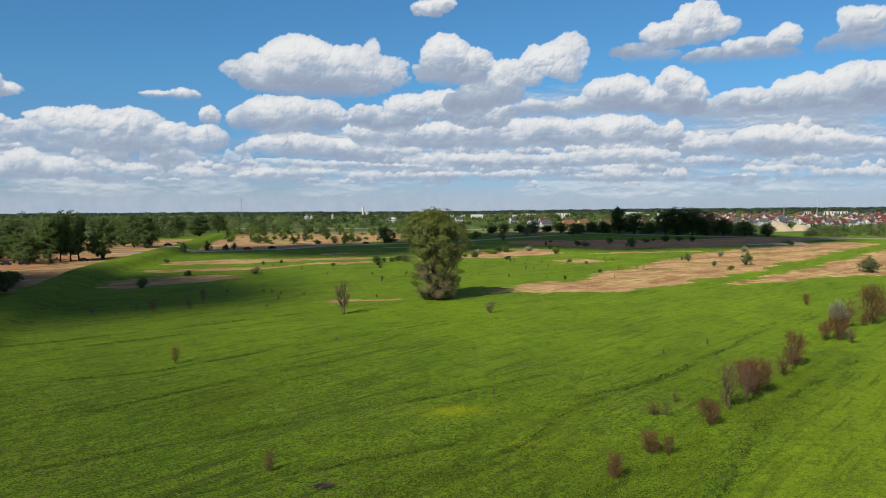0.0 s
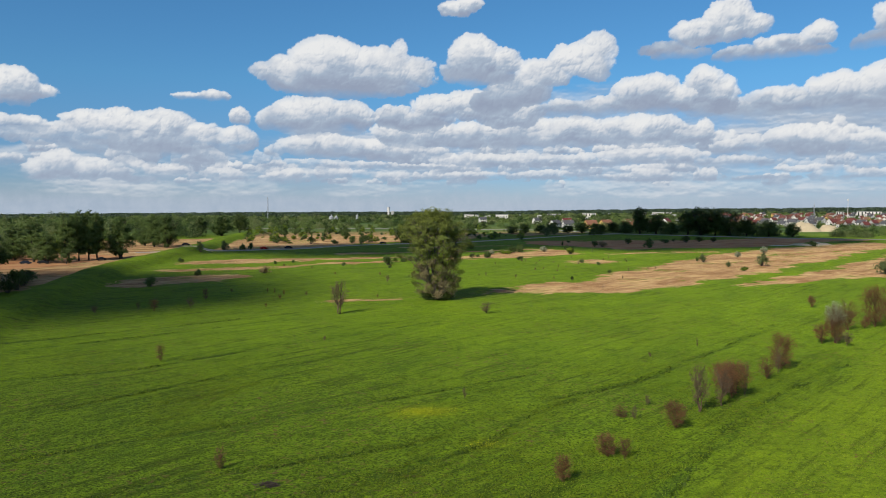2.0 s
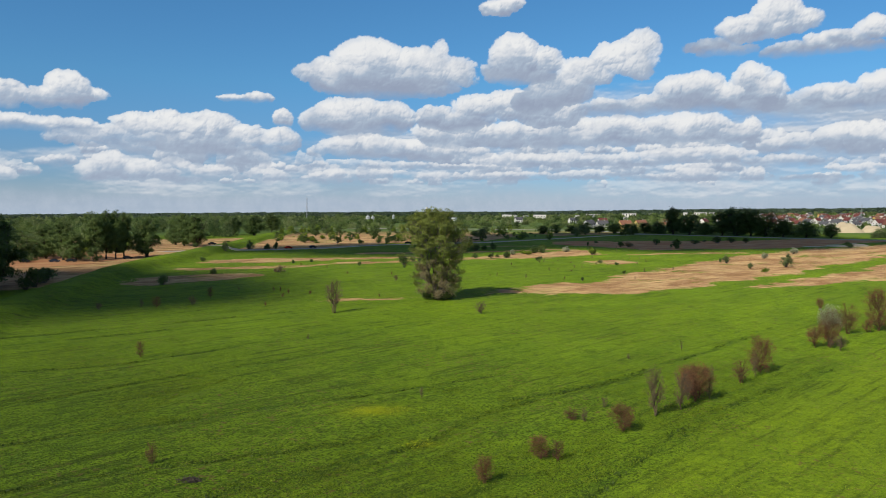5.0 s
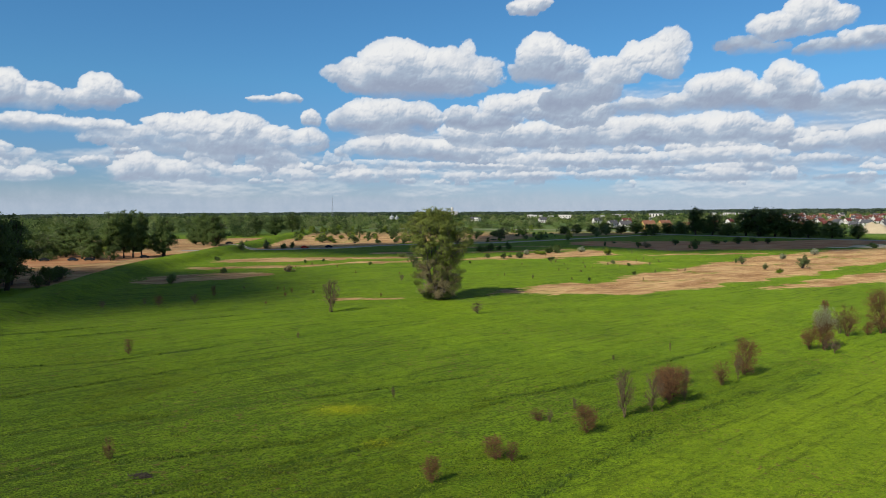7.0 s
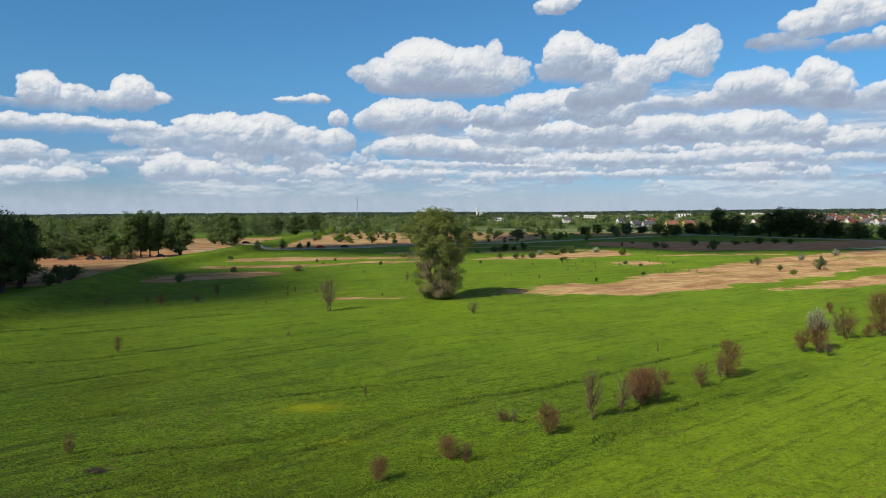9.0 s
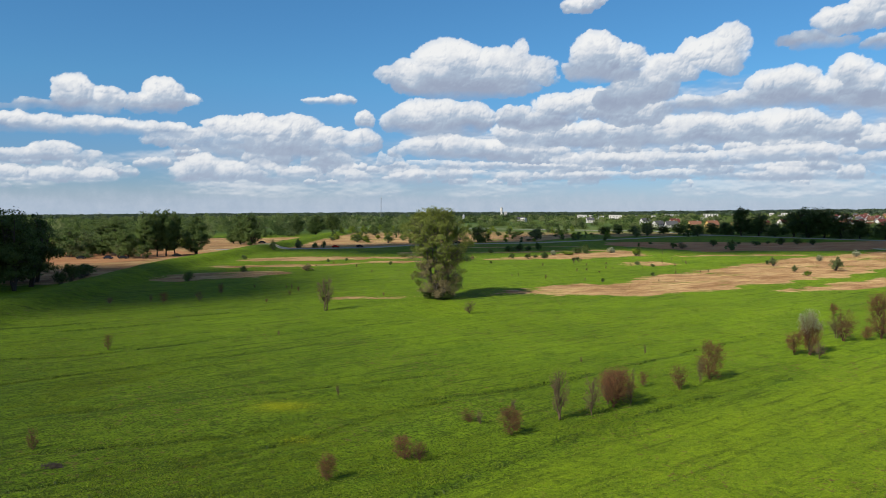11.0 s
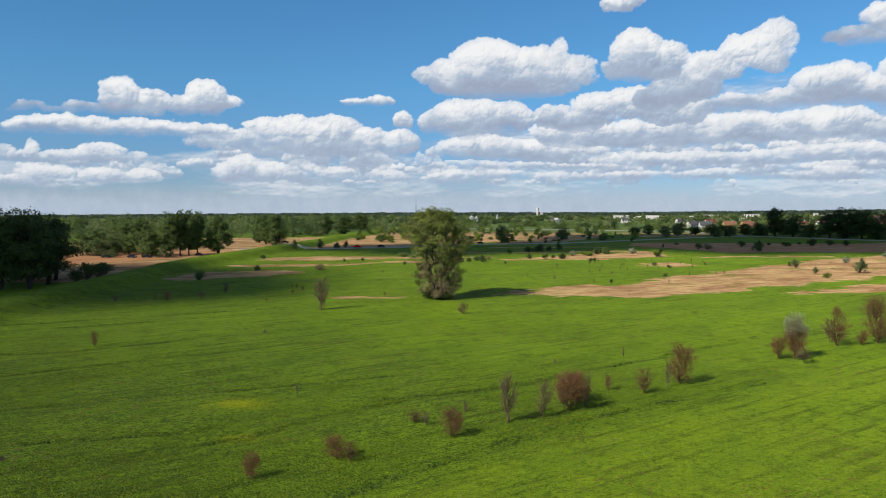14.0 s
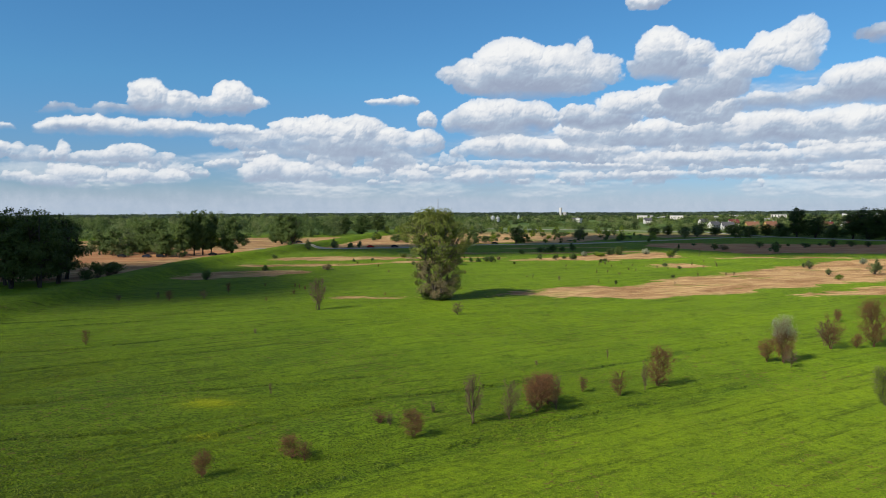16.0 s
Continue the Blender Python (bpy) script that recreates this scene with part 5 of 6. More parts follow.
# low thorn seedlings dotted over the middle meadow
for i in range(46):
    if i % 3:
        x, y = rng.uniform(8, 85), rng.uniform(55, 165)
    else:
        x, y = rng.uniform(-75, -10), rng.uniform(-20, 110)
    copy_thing(SAPLING["grey" if i % 3 else "red2"][i % 2], turned(x, y, rng.uniform(0.6, 1.2), rng.uniform(0.9, 2.1), rng.uniform(0, 6.28)))

# the patterns themselves are not part of the place
for pattern in TALL + list(SMALL.values()) + list(SHRUB.values()) + [s for group in SAPLING.values() for s in group]:
    for o in [*pattern.children_recursive, pattern]:
        bpy.data.objects.remove(o)


# ---- woods ----
def woods(name, label, spots, quads, size, mat, seed, heads=6):
    """Many crowns joined, each of several uneven heads: spots of (x, y, height, width)."""
    rng = np.random.default_rng(seed)
    S = np.array(spots)
    n, per = len(S), max(4, quads // heads)
    foot = ground_height(S[:, 0], S[:, 1])
    u = rng.uniform(0, 2 * math.pi, (n, heads))
    k = np.sqrt(rng.uniform(0.05, 1, (n, heads)))
    lift = 1 - 0.55 * k ** 1.5 + rng.uniform(-0.16, 0.05, (n, heads))
    girth = rng.uniform(0.42, 0.70, (n, heads)) * S[:, 3:4] / 2
    tall = np.minimum(girth * rng.uniform(0.7, 1.0, (n, heads)), S[:, 2:3] * 0.42)
    mid = np.stack([S[:, 0:1] + np.cos(u) * k * S[:, 3:4] * 0.36, S[:, 1:2] + np.sin(u) * k * S[:, 3:4] * 0.36, foot[:, None] + S[:, 2:3] * lift - tall * 0.8], -1)
    way = unit(rng.normal(size=(n, heads, per, 3)))
    r = rng.uniform(0.6, 1.05, (n, heads, per, 1))
    half = np.stack([girth, girth, tall], -1)[:, :, None, :]
    pts = mid[:, :, None, :] + way * r * half
    # a third of the leaves hang below the heads, down to the ground
    low = rng.uniform(size=(n, heads, per)) < 0.30
    floor = np.broadcast_to(foot[:, None, None], low.shape)
    pts[..., 2] = np.where(low, floor + (pts[..., 2] - floor) * rng.uniform(0.05, 0.9, low.shape), pts[..., 2])
    pts = pts.reshape(-1, 3)
    out = way.reshape(-1, 3).copy()
    out[:, 2] = np.maximum(out[:, 2], -0.1) + 0.3
    v, f = leaves(rng, pts, size, unit(out), 2.2)
    ob = mesh_object(name, v, f, mat)
    own = ob.data.attributes.new("shade_of_green", "FLOAT", "POINT")
    own.data.foreach_set("value", np.repeat(rng.uniform(-0.6, 0.8, n), heads * per * 4).astype(np.float32))
    return tagged(ob, label, "woods", kind="stuff")


OPEN = [
    [(-150, 190), (-90, 230), (0, 310), (110, 440), (150, 470), (330, 350), (500, 300), (420, 100), (300, -100), (-60, -200), (-110, 0), (-215, 0), (-215, 100), (-205, 200), (-200, 300), (-215, 420), (-180, 560), (-130, 650), (30, 640), (130, 560)],
]
TOWN = [(330, 560), (420, 520), (640, 520), (1200, 900), (1250, 1700), (600, 1750), (400, 1100), (300, 760)]
rng = np.random.default_rng(77)


def scatter(n, near, far, bearing0, bearing1, power=1.0):
    d = near + (far - near) * rng.uniform(0, 1, n) ** power
    b = np.radians(rng.uniform(bearing0, bearing1, n))
    return 28 + np.sin(b) * d, -195 + np.cos(b) * d


x, y = scatter(2600, 300, 1050, -64, 42, 0.8)
ok = ~inside(OPEN[0], x, y) & ~inside(TOWN, x, y) & (line_distance(FAR_ROAD, x, y) > 9) & (line_distance(ROAD_EAST, x, y) > 14)
ok &= ~((x > -120) & (x < 145) & (y < 560)) & ~((x > 140) & (y < 445 - 0.35 * (x - 150)))
ok &= flat_noise(x, y, 60, 3, 2) > -0.30
ok &= (x > -185) | (y > 380) | (flat_noise(x, y, 34, 13, 2) > 0.0)
ok &= ~((y < 640) & (x > -215) & (x < 60)) & ~((x > 250) & (y < 700) & (np.abs(np.degrees(np.arctan2(x - 20, y + 198)) - 24) < 1.7))
west = x < -190
near_wood = np.column_stack([x, y, np.where(west, 5 + 18 * rng.uniform(0, 1, len(x)), rng.uniform(4, 13, len(x))), rng.uniform(9, 19, len(x))])[ok]
third = rng.uniform(size=len(near_wood))
woods("woodland", "mixed green broadleaf woodland round the flood plain", near_wood[third < 0.62], 456, 0.48, LEAF_WOOD, 1)
woods("woodland", "grey-green willow woodland round the flood plain", near_wood[(third >= 0.62) & (third < 0.86)], 456, 0.48, LEAF_WILLOW, 2)
woods("woodland", "dark green trees scattered through the woodland", near_wood[third >= 0.86], 456, 0.48, LEAF_OAK, 3)
x, y = scatter(2700, 1000, 2200, -58, 40, 0.75)
ok = (flat_noise(x, y, 160, 8, 2) > -0.7) & ~(inside(TOWN, x, y) & (rng.uniform(size=len(x)) < 0.9))
mid = np.column_stack([x, y, rng.uniform(6, 13, len(x)), rng.uniform(12, 22, len(x))])[ok]
third = rng.uniform(size=len(mid))
woods("far_woods", "far mixed green woods before the horizon", mid[third < 0.55], 114, 1.5, LEAF_WOOD, 4)
woods("far_woods", "far grey-green woods before the horizon", mid[third >= 0.55], 114, 1.5, LEAF_WILLOW, 5)
x, y = scatter(2500, 2150, 4700, -56, 38, 0.9)
woods("forest_belt", "dark forest belt along the horizon", np.column_stack([x, y, rng.uniform(9, 12, len(x)), rng.uniform(55, 100, len(x))]), 54, 3.6, LEAF_HAZED, 6)
x, y = scatter(620, 860, 1850, 13, 38)
woods("garden_trees", "green garden trees between the houses", np.column_stack([x, y, rng.uniform(4, 8.5, len(x)), rng.uniform(6, 12, len(x))]), 114, 0.8, LEAF_WOOD, 7)
# the belt of trees along the road before the town
belt = []
for (ax, ay), (bx, by) in zip([(140, 500), (215, 440), (290, 392), (400, 372)], [(215, 440), (290, 392), (400, 372), (620, 352)]):
    for _ in range(26):
        k = rng.uniform()
        belt.append((ax + (bx - ax) * k + rng.normal() * 5, ay + (by - ay) * k + 22 + rng.uniform(-5, 30), rng.uniform(6, 12), rng.uniform(7, 12)))
belt = np.array([q for q in belt if not 22.4 < math.degrees(math.atan2(q[0] - 20, q[1] + 198)) < 25.6])
woods("tree_belt", "belt of green trees along the road before the town", belt[::2], 300, 0.58, LEAF_WOOD, 8)
woods("tree_belt", "belt of grey-green willows along the road before the town", belt[1::2], 300, 0.58, LEAF_WILLOW, 9)


# ---- houses, masts and other buildings ----
def gable(w, d, wall_h, roof_h, over=0.5, thick=0.25):
    """A pitched roof over a w x d house, as one slab with eaves."""
    bm = bmesh.new()
    x, y = w / 2 + over, d / 2 + over
    drop = over * roof_h / (d / 2)
    outer = [(-y, wall_h - drop), (0, wall_h + roof_h), (y, wall_h - drop)]
    prof = [(yy, z + thick) for yy, z in outer] + [(yy, z) for yy, z in reversed(outer)]
    a = [bm.verts.new((-x, yy, z)) for yy, z in prof]
    b = [bm.verts.new((x, yy, z)) for yy, z in prof]
    n = len(prof)
    for i in range(n):
        bm.faces.new((a[i], a[(i + 1) % n], b[(i + 1) % n], b[i]))
    bm.faces.new(a[::-1])
    bm.faces.new(b)
    bmesh.ops.recalc_face_normals(bm, faces=bm.faces)
    return bm


def shell(w, d, wall_h, roof_h):
    bm = bmesh.new()
    prof = [(-d / 2, -0.5), (d / 2, -0.5), (d / 2, wall_h), (0, wall_h + roof_h), (-d / 2, wall_h)]
    a = [bm.verts.new((-w / 2, y, z)) for y, z in prof]
    b = [bm.verts.new((w / 2, y, z)) for y, z in prof]
    n = len(prof)
    for i in range(n):
        bm.faces.new((a[i], b[i], b[(i + 1) % n], a[(i + 1) % n]))
    bm.faces.new(a)
    bm.faces.new(b[::-1])
    bmesh.ops.recalc_face_normals(bm, faces=bm.faces)
    return bm


def make_house(label, wall, roof, w, d, wall_h, roof_h):
    holder = new("house")
    part("wall", shell(w, d, wall_h, roof_h), wall, holder)
    top = part("roof", gable(w, d, wall_h, roof_h), roof, holder)
    part("chimney", box(w * 0.2, -0.4, wall_h + roof_h * 0.6, w * 0.2 + 0.7, 0.4, wall_h + roof_h + 1.0, 0.05), WALL_GREY, top)
    for storey in range(max(1, int(wall_h / 2.7))):
        z = 0.9 + 2.7 * storey
        for side in (-1, 1):
            for k in (-0.30, 0.0, 0.30):
                y = side * d / 2
                part("window", box(k * w - 0.6, y - 0.06, z, k * w + 0.6, y + 0.06, z + 1.35, 0.02), GLASS, holder)
            x = side * w / 2
            for k in (-0.22, 0.22):
                part("window", box(x - 0.06, k * d - 0.55, z, x + 0.06, k * d + 0.55, z + 1.3, 0.02), GLASS, holder)
    part("door", box(-w * 0.15 - 0.5, -d / 2 - 0.08, 0, -w * 0.15 + 0.5, -d / 2 + 0.06, 2.1, 0.02), ROOF_BROWN, holder)
    holder.location = (0, -900, 0)
    return tagged(holder, label, "house", "houses of the town")


HOUSES = [
    make_house("white rendered house with a red tiled roof", WALL_WHITE, ROOF_RED, 12, 9.5, 5.4, 4.4),
    make_house("white rendered house with a brown tiled roof", WALL_WHITE, ROOF_BROWN, 11, 10, 5.0, 4.6),
    make_house("white rendered house with a dark grey roof", WALL_WHITE, ROOF_GREY, 12.5, 9, 5.4, 3.8),
    make_house("yellow rendered house with an orange tiled roof", WALL_YELLOW, ROOF_ORANGE, 13, 10, 5.4, 4.4),
    make_house("grey rendered house with a red tiled roof", WALL_GREY, ROOF_RED, 11, 9, 4.0, 4.6),
    make_house("pale low house with an orange roof", WALL_WHITE, ROOF_ORANGE, 14, 9, 3.2, 3.6),
]


def put(pattern, x, y, spin, k=1.0):
    return copy_thing(pattern, Matrix.Translation((x, y, gz(x, y))) @ Matrix.Rotation(spin, 4, "Z") @ Matrix.Scale(k, 4))


rng = np.random.default_rng(91)
stood = []
for _ in range(2600):
    d, b = rng.uniform(920, 1900), radians(rng.uniform(17.0, 36))
    if rng.uniform() > (1.1 if d < 1250 else 0.6):
        continue
    x, y = 28 + math.sin(b) * d, -195 + math.cos(b) * d
    if all(math.hypot(x - p, y - q) > 22 for p, q in stood) and len(stood) < 210:
        stood.append((x, y))
        put(HOUSES[int(rng.choice(6, p=(0.20, 0.24, 0.24, 0.06, 0.18, 0.08)))], x, y, radians(25) + int(rng.integers(0, 2)) * math.pi / 2 + rng.normal() * 0.12, rng.uniform(0.72, 0.95))
for x, y, k, spin in [(152, 640, 3, 0.3), (172, 655, 3, 0.5), (130, 665, 2, 0.2), (118, 690, 2, 0.7), (205, 690, 5, 0.1), (236, 700, 4, 0.4), (262, 730, 0, 0.9), (290, 720, 2, 0.3), (150, 820, 0, 0.3), (300, 800, 0, 0.8), (250, 880, 5, 0.3), (340, 850, 1, 0.1), (120, 930, 2, 0.5), (40, 1080, 2, 0.3), (-80, 1090, 2, 0.1)]:
    put(HOUSES[k], x, y, spin)
for pattern in HOUSES:
    for o in [*pattern.children_recursive, pattern]:
        bpy.data.objects.remove(o)


def make_block(x, y, w, d, h, spin, label, storeys):
    """A slab of flats with rows of windows."""
    holder = new("apartment_building")
    part("wall", box(-w / 2, -d / 2, -1, w / 2, d / 2, h, 0.1), WALL_WHITE, holder)
    part("roof", box(-w / 2 - 0.3, -d / 2 - 0.3, h, w / 2 + 0.3, d / 2 + 0.3, h + 0.7, 0.1), WALL_GREY, holder)
    n = max(3, int(w / 6))
    for s in range(storeys):
        z = 1.0 + s * (h - 1.0) / storeys
        for i in range(n):
            cx = -w / 2 + (i + 0.5) * w / n
            part("window", box(cx - 1.1, -d / 2 - 0.08, z, cx + 1.1, -d / 2 + 0.1, z + 1.5, 0.02), GLASS, holder)
    holder.matrix_basis = Matrix.Translation((x, y, gz(x, y))) @ Matrix.Rotation(spin, 4, "Z")
    return tagged(holder, label, "apartment building")


make_block(795, 1359, 13, 12, 10, -0.5, "white slab of flats above the town roofs", 7)
make_block(842, 1334, 44, 12, 10, -0.5, "long white slab of flats above the trees", 6)
make_block(330, 1700, 34, 16, 8, -0.1, "long pale low block on the wooded plain", 4)
make_block(230, 1650, 26, 16, 8, -0.1, "long pale low block on the wooded plain", 4)
make_block(95, 1500, 28, 16, 9, 0.0, "pale flat-roofed hall among the trees", 2)
make_block(20, 1600, 22, 16, 9, 0.1, "pale flat-roofed hall among the trees", 2)
make_block(520, 1750, 30, 16, 8, -0.3, "pink-grey long block on the wooded plain", 3)


for i in range(16):
    d, b = rng.uniform(1250, 2100), radians(rng.uniform(-7, 17))
    make_block(28 + math.sin(b) * d, -195 + math.cos(b) * d, rng.uniform(6, 15), 9, rng.uniform(6, 9), rng.uniform(-0.4, 0.4), "small pale building half hidden by far trees", 2)


def tube_bm(r0, r1, z0, z1, sides=12):
    bm = bmesh.new()
    bmesh.ops.create_cone(bm, cap_ends=True, segments=sides, radius1=r0, radius2=r1, depth=z1 - z0, matrix=Matrix.Translation((0, 0, (z0 + z1) / 2)))
    return bm


def make_lattice(x, y, h, width, label, mat):
    """A three-legged lattice mast: legs, rungs and a top spike."""
    holder = new("radio_mast")
    feet = [(math.cos(u) * width, math.sin(u) * width) for u in (0.4, 2.5, 4.6)]
    for fx, fy in feet:
        v, f = tubes([(np.array([(fx, fy, -0.5), (fx * 0.55, fy * 0.55, h * 0.6), (fx * 0.35, fy * 0.35, h)]), (0.22, 0.18, 0.14))], 5)
        mesh_object("leg", v, f, mat, holder)
    for i in range(12):
        z0, z1 = h * i / 12, h * (i + 1) / 12
        k0, k1 = 1 - 0.65 * i / 12, 1 - 0.65 * (i + 1) / 12
        for j in range(3):
            (ax, ay), (bx, by) = feet[j], feet[(j + 1) % 3]
            v, f = tubes([(np.array([(ax * k0, ay * k0, z0), (bx * k1, by * k1, z1)]), (0.09, 0.09))], 4)
            mesh_object("brace", v, f, mat, holder)
    v, f = tubes([(np.array([(0, 0, h - 1), (0, 0, h + 5)]), (0.12, 0.06))], 5)
    mesh_object("antenna", v, f, mat, holder)
    holder.location = (x, y, gz(x, y))
    return tagged(holder, label, "mast")


make_lattice(-428, 1415, 50, 2.2, "tall thin grey lattice radio mast above the woods", STEEL)
make_lattice(583, 1022, 26, 1.8, "grey lattice radio mast above the town", STEEL)


def make_pole(x, y, h):
    holder = new("antenna_pole")
    part("pole", tube_bm(0.45, 0.28, -0.5, h), WALL_WHITE, holder)
    part("platform", tube_bm(1.1, 1.1, h - 3.2, h - 2.9), STEEL, holder)
    for u in range(3):
        a = u * 2.1
        part("panel", box(math.cos(a) * 0.9 - 0.2, math.sin(a) * 0.9 - 0.2, h - 2.8, math.cos(a) * 0.9 + 0.2, math.sin(a) * 0.9 + 0.2, h - 0.6, 0.03), WALL_WHITE, holder)
    holder.location = (x, y, gz(x, y))
    return tagged(holder, "white tubular antenna pole rising above the houses", "antenna pole")


make_pole(553, 858, 34)


def make_tower(x, y):
    """A white water tower: a shaft with a slightly wider head."""
    holder = new("water_tower")
    part("shaft", tube_bm(3.0, 2.8, -1, 20, 20), WALL_WHITE, holder)
    part("head", tube_bm(3.4, 3.4, 20, 28, 20), WALL_WHITE, holder)
    part("cap", tube_bm(3.4, 1.5, 28, 29.2, 20), WALL_GREY, holder)
    part("annex", box(7, -4, -1, 16, 4, 17, 0.1), WALL_GREY, holder)
    holder.location = (x, y, gz(x, y))
    return tagged(holder, "white round water tower on the horizon", "water tower")


make_tower(-206, 1865)


def make_silo(x, y, r, h):
    holder = new("silo")
    part("body", tube_bm(r, r, -1, h, 20), STEEL, holder)
    part("cone_roof", tube_bm(r * 1.04, 0.4, h, h + r * 0.5, 20), STEEL, holder)
    part("catwalk", box(-0.8, -0.6, h + r * 0.5, 0.8, 0.6, h + r * 0.5 + 1.6, 0.05), STEEL, holder)
    holder.location = (x, y, gz(x, y))
    return tagged(holder, "galvanised steel grain silo among trees", "silo", "grain silos")


def make_post(x, y, h):
    """A weathered wooden stake with a slanting cut top."""
    holder = new("marker_post")
    bm = box(-0.13, -0.13, -0.4, 0.13, 0.13, h, 0.02)
    for v in bm.verts:
        if v.co.z > h * 0.5:
            v.co.x, v.co.y, v.co.z = v.co.x * 0.85, v.co.y * 0.85, v.co.z + 0.6 * v.co.x
    part("stake", bm, BARK_PALE, holder)
    holder.location = (x, y, gz(x, y))
    return tagged(holder, "pale wooden marker post standing in rough grass", "post")


make_post(77.8, 200.2, 3.6)


for x, y, r, h in ((-230, 1104, 4.0, 10), (-221.5, 1106, 3.4, 9), (-186, 1120, 2.2, 12)):
    make_silo(x, y, r, h)


def make_mound(x, y, r, h, label):
    """A tipped heap of sand with slumped flanks."""
    bm = bmesh.new()
    bmesh.ops.create_grid(bm, x_segments=28, y_segments=28, size=1)
    for v in bm.verts:
        u, w = v.co.x, v.co.y
        k = max(0, 1 - math.hypot(u, w))
        lump = noise.noise(Vector((u * 2.4 + x, w * 2.4, 0.3))) * 0.25
        v.co = Vector((u * r, w * r * 0.7, -0.4 + h * min(1, k * 1.7) * (0.8 + lump) if k > 0 else -0.4))
    me = bpy.data.meshes.new("sand_heap")
    bm.to_mesh(me)
    bm.free()
    me.materials.append(SAND)
    ob = new("sand_heap", me)
    ob.location = (x, y, gz(x, y))
    return tagged(ob, label, "sand heap")


make_mound(338, 520, 17, 10.5, "large pale sand heap by the road")
make_mound(362, 522, 12, 8.0, "smaller pale sand heap by the road")
make_mound(226, 282, 9, 1.6, "low heap of pale rubble on the grass")
make_mound(243, 292, 9, 1.9, "low heap of pale sand on the grass")


# ---- cars ----
def make_car(x, y, spin, paint, label):
    holder = new("car")
    bm = bmesh.new()
    prof = [(-2.15, 0.35), (-2.2, 0.75), (-2.0, 0.98), (-1.55, 1.02), (-0.95, 1.45), (0.55, 1.48), (1.15, 1.0), (2.05, 0.85), (2.2, 0.6), (2.15, 0.35)]
    for s in (-0.85, 0.85):
        for i, (px, pz) in enumerate(prof):
            bm.verts.new((px, s * (0.86 if pz > 1.2 else 1.0), pz))
    bm.verts.ensure_lookup_table()
    n = len(prof)
    for i in range(n):
        j = (i + 1) % n
        bm.faces.new((bm.verts[i], bm.verts[j], bm.verts[n + j], bm.verts[n + i]))
    bm.faces.new([bm.verts[i] for i in range(n - 1, -1, -1)])
    bm.faces.new([bm.verts[n + i] for i in range(n)])
    bmesh.ops.recalc_face_normals(bm, faces=bm.faces)
    part("body", bm, paint, holder)
    for s in (-1, 1):
        part("side_window", box(-1.15, s * 0.78 - 0.03, 1.03, 0.75, s * 0.78 + 0.03, 1.36, 0.02), CAR_DARK, holder)
        for wx in (-1.35, 1.35):
            b = bmesh.new()
            bmesh.ops.create_cone(b, cap_ends=True, segments=14, radius1=0.33, radius2=0.33, depth=0.22, matrix=Matrix.Translation((wx, s * 0.80, 0.33)) @ Matrix.Rotation(math.pi / 2, 4, "X"))
            part("wheel", b, RUBBER, holder)
        part("headlight", box(2.10, s * 0.6 - 0.15, 0.62, 2.2, s * 0.6 + 0.15, 0.76, 0.02), WALL_WHITE, holder)
    holder.matrix_basis = Matrix.Translation((x, y, gz(x, y) + (0.38 if line_distance(ROAD, np.array(x), np.array(y)) < 3 else 0))) @ Matrix.Rotation(spin, 4, "Z")
    return tagged(holder, label, "car", "cars")


make_car(-107, 215.5, 0.65, CAR_RED, "red car on the country road")
make_car(-95, 224.5, 0.65, CAR_BLUE, "dark blue-grey car on the country road")
make_car(-46, 282.5, 0.65, CAR_DARK, "dark car far along the country road")
make_car(-146, 199.5, 0.4, CAR_DARK, "dark car at the foot of the levee")
make_car(-175.7, 113, 0.2, CAR_DARK, "dark car parked under the trees")
make_car(-182, 110.5, 0.1, CAR_BLUE, "dark blue car parked under the trees")
make_car(-194, 107.5, 0.1, CAR_DARK, "dark car parked at the field edge")
make_car(-160, 133, 0.6, CAR_DARK, "dark car parked among the tall trees")


# ---- grass and reed relief ----
def tufts(name, label, pts, size, mat, seed, rise=1.6):
    rng = np.random.default_rng(seed)
    n = len(pts)
    u = rng.uniform(0, 2 * math.pi, n)
    side = np.stack([np.cos(u), np.sin(u), np.zeros(n)], 1)
    s = (size * rng.uniform(0.5, 1.4, n))[:, None]
    lean = rng.normal(size=(n, 3)) * s * 0.5
    lean[:, 2] = 0
    up = np.array([0, 0, 1.0]) * s * rise
    v = np.stack([pts - side * s * 0.5, pts + side * s * 0.5, pts + side * s * 0.30 + up * 0.9 + lean, pts - side * s * 0.18 + up + lean], 1)
    return tagged(mesh_object(name, v.reshape(-1, 3), np.arange(4 * n).reshape(n, 4), mat), label, "grass", kind="stuff")


def herbs(name, label, x, y, size, mat, seed, rise):
    """Low leafy herbs and grass clumps: tilted leaf blades standing just over the soil."""
    rng = np.random.default_rng(seed)
    pts = np.column_stack([x, y, ground_height(x, y) + rise * rng.uniform(0.3, 1.2, len(x))])
    out = np.tile(np.array([[0.0, 0.0, 1.0]]), (len(x), 1))
    v, f = leaves(rng, pts, size, out, 0.9)
    return tagged(mesh_object(name, v, f, mat), label, "grass", kind="stuff")


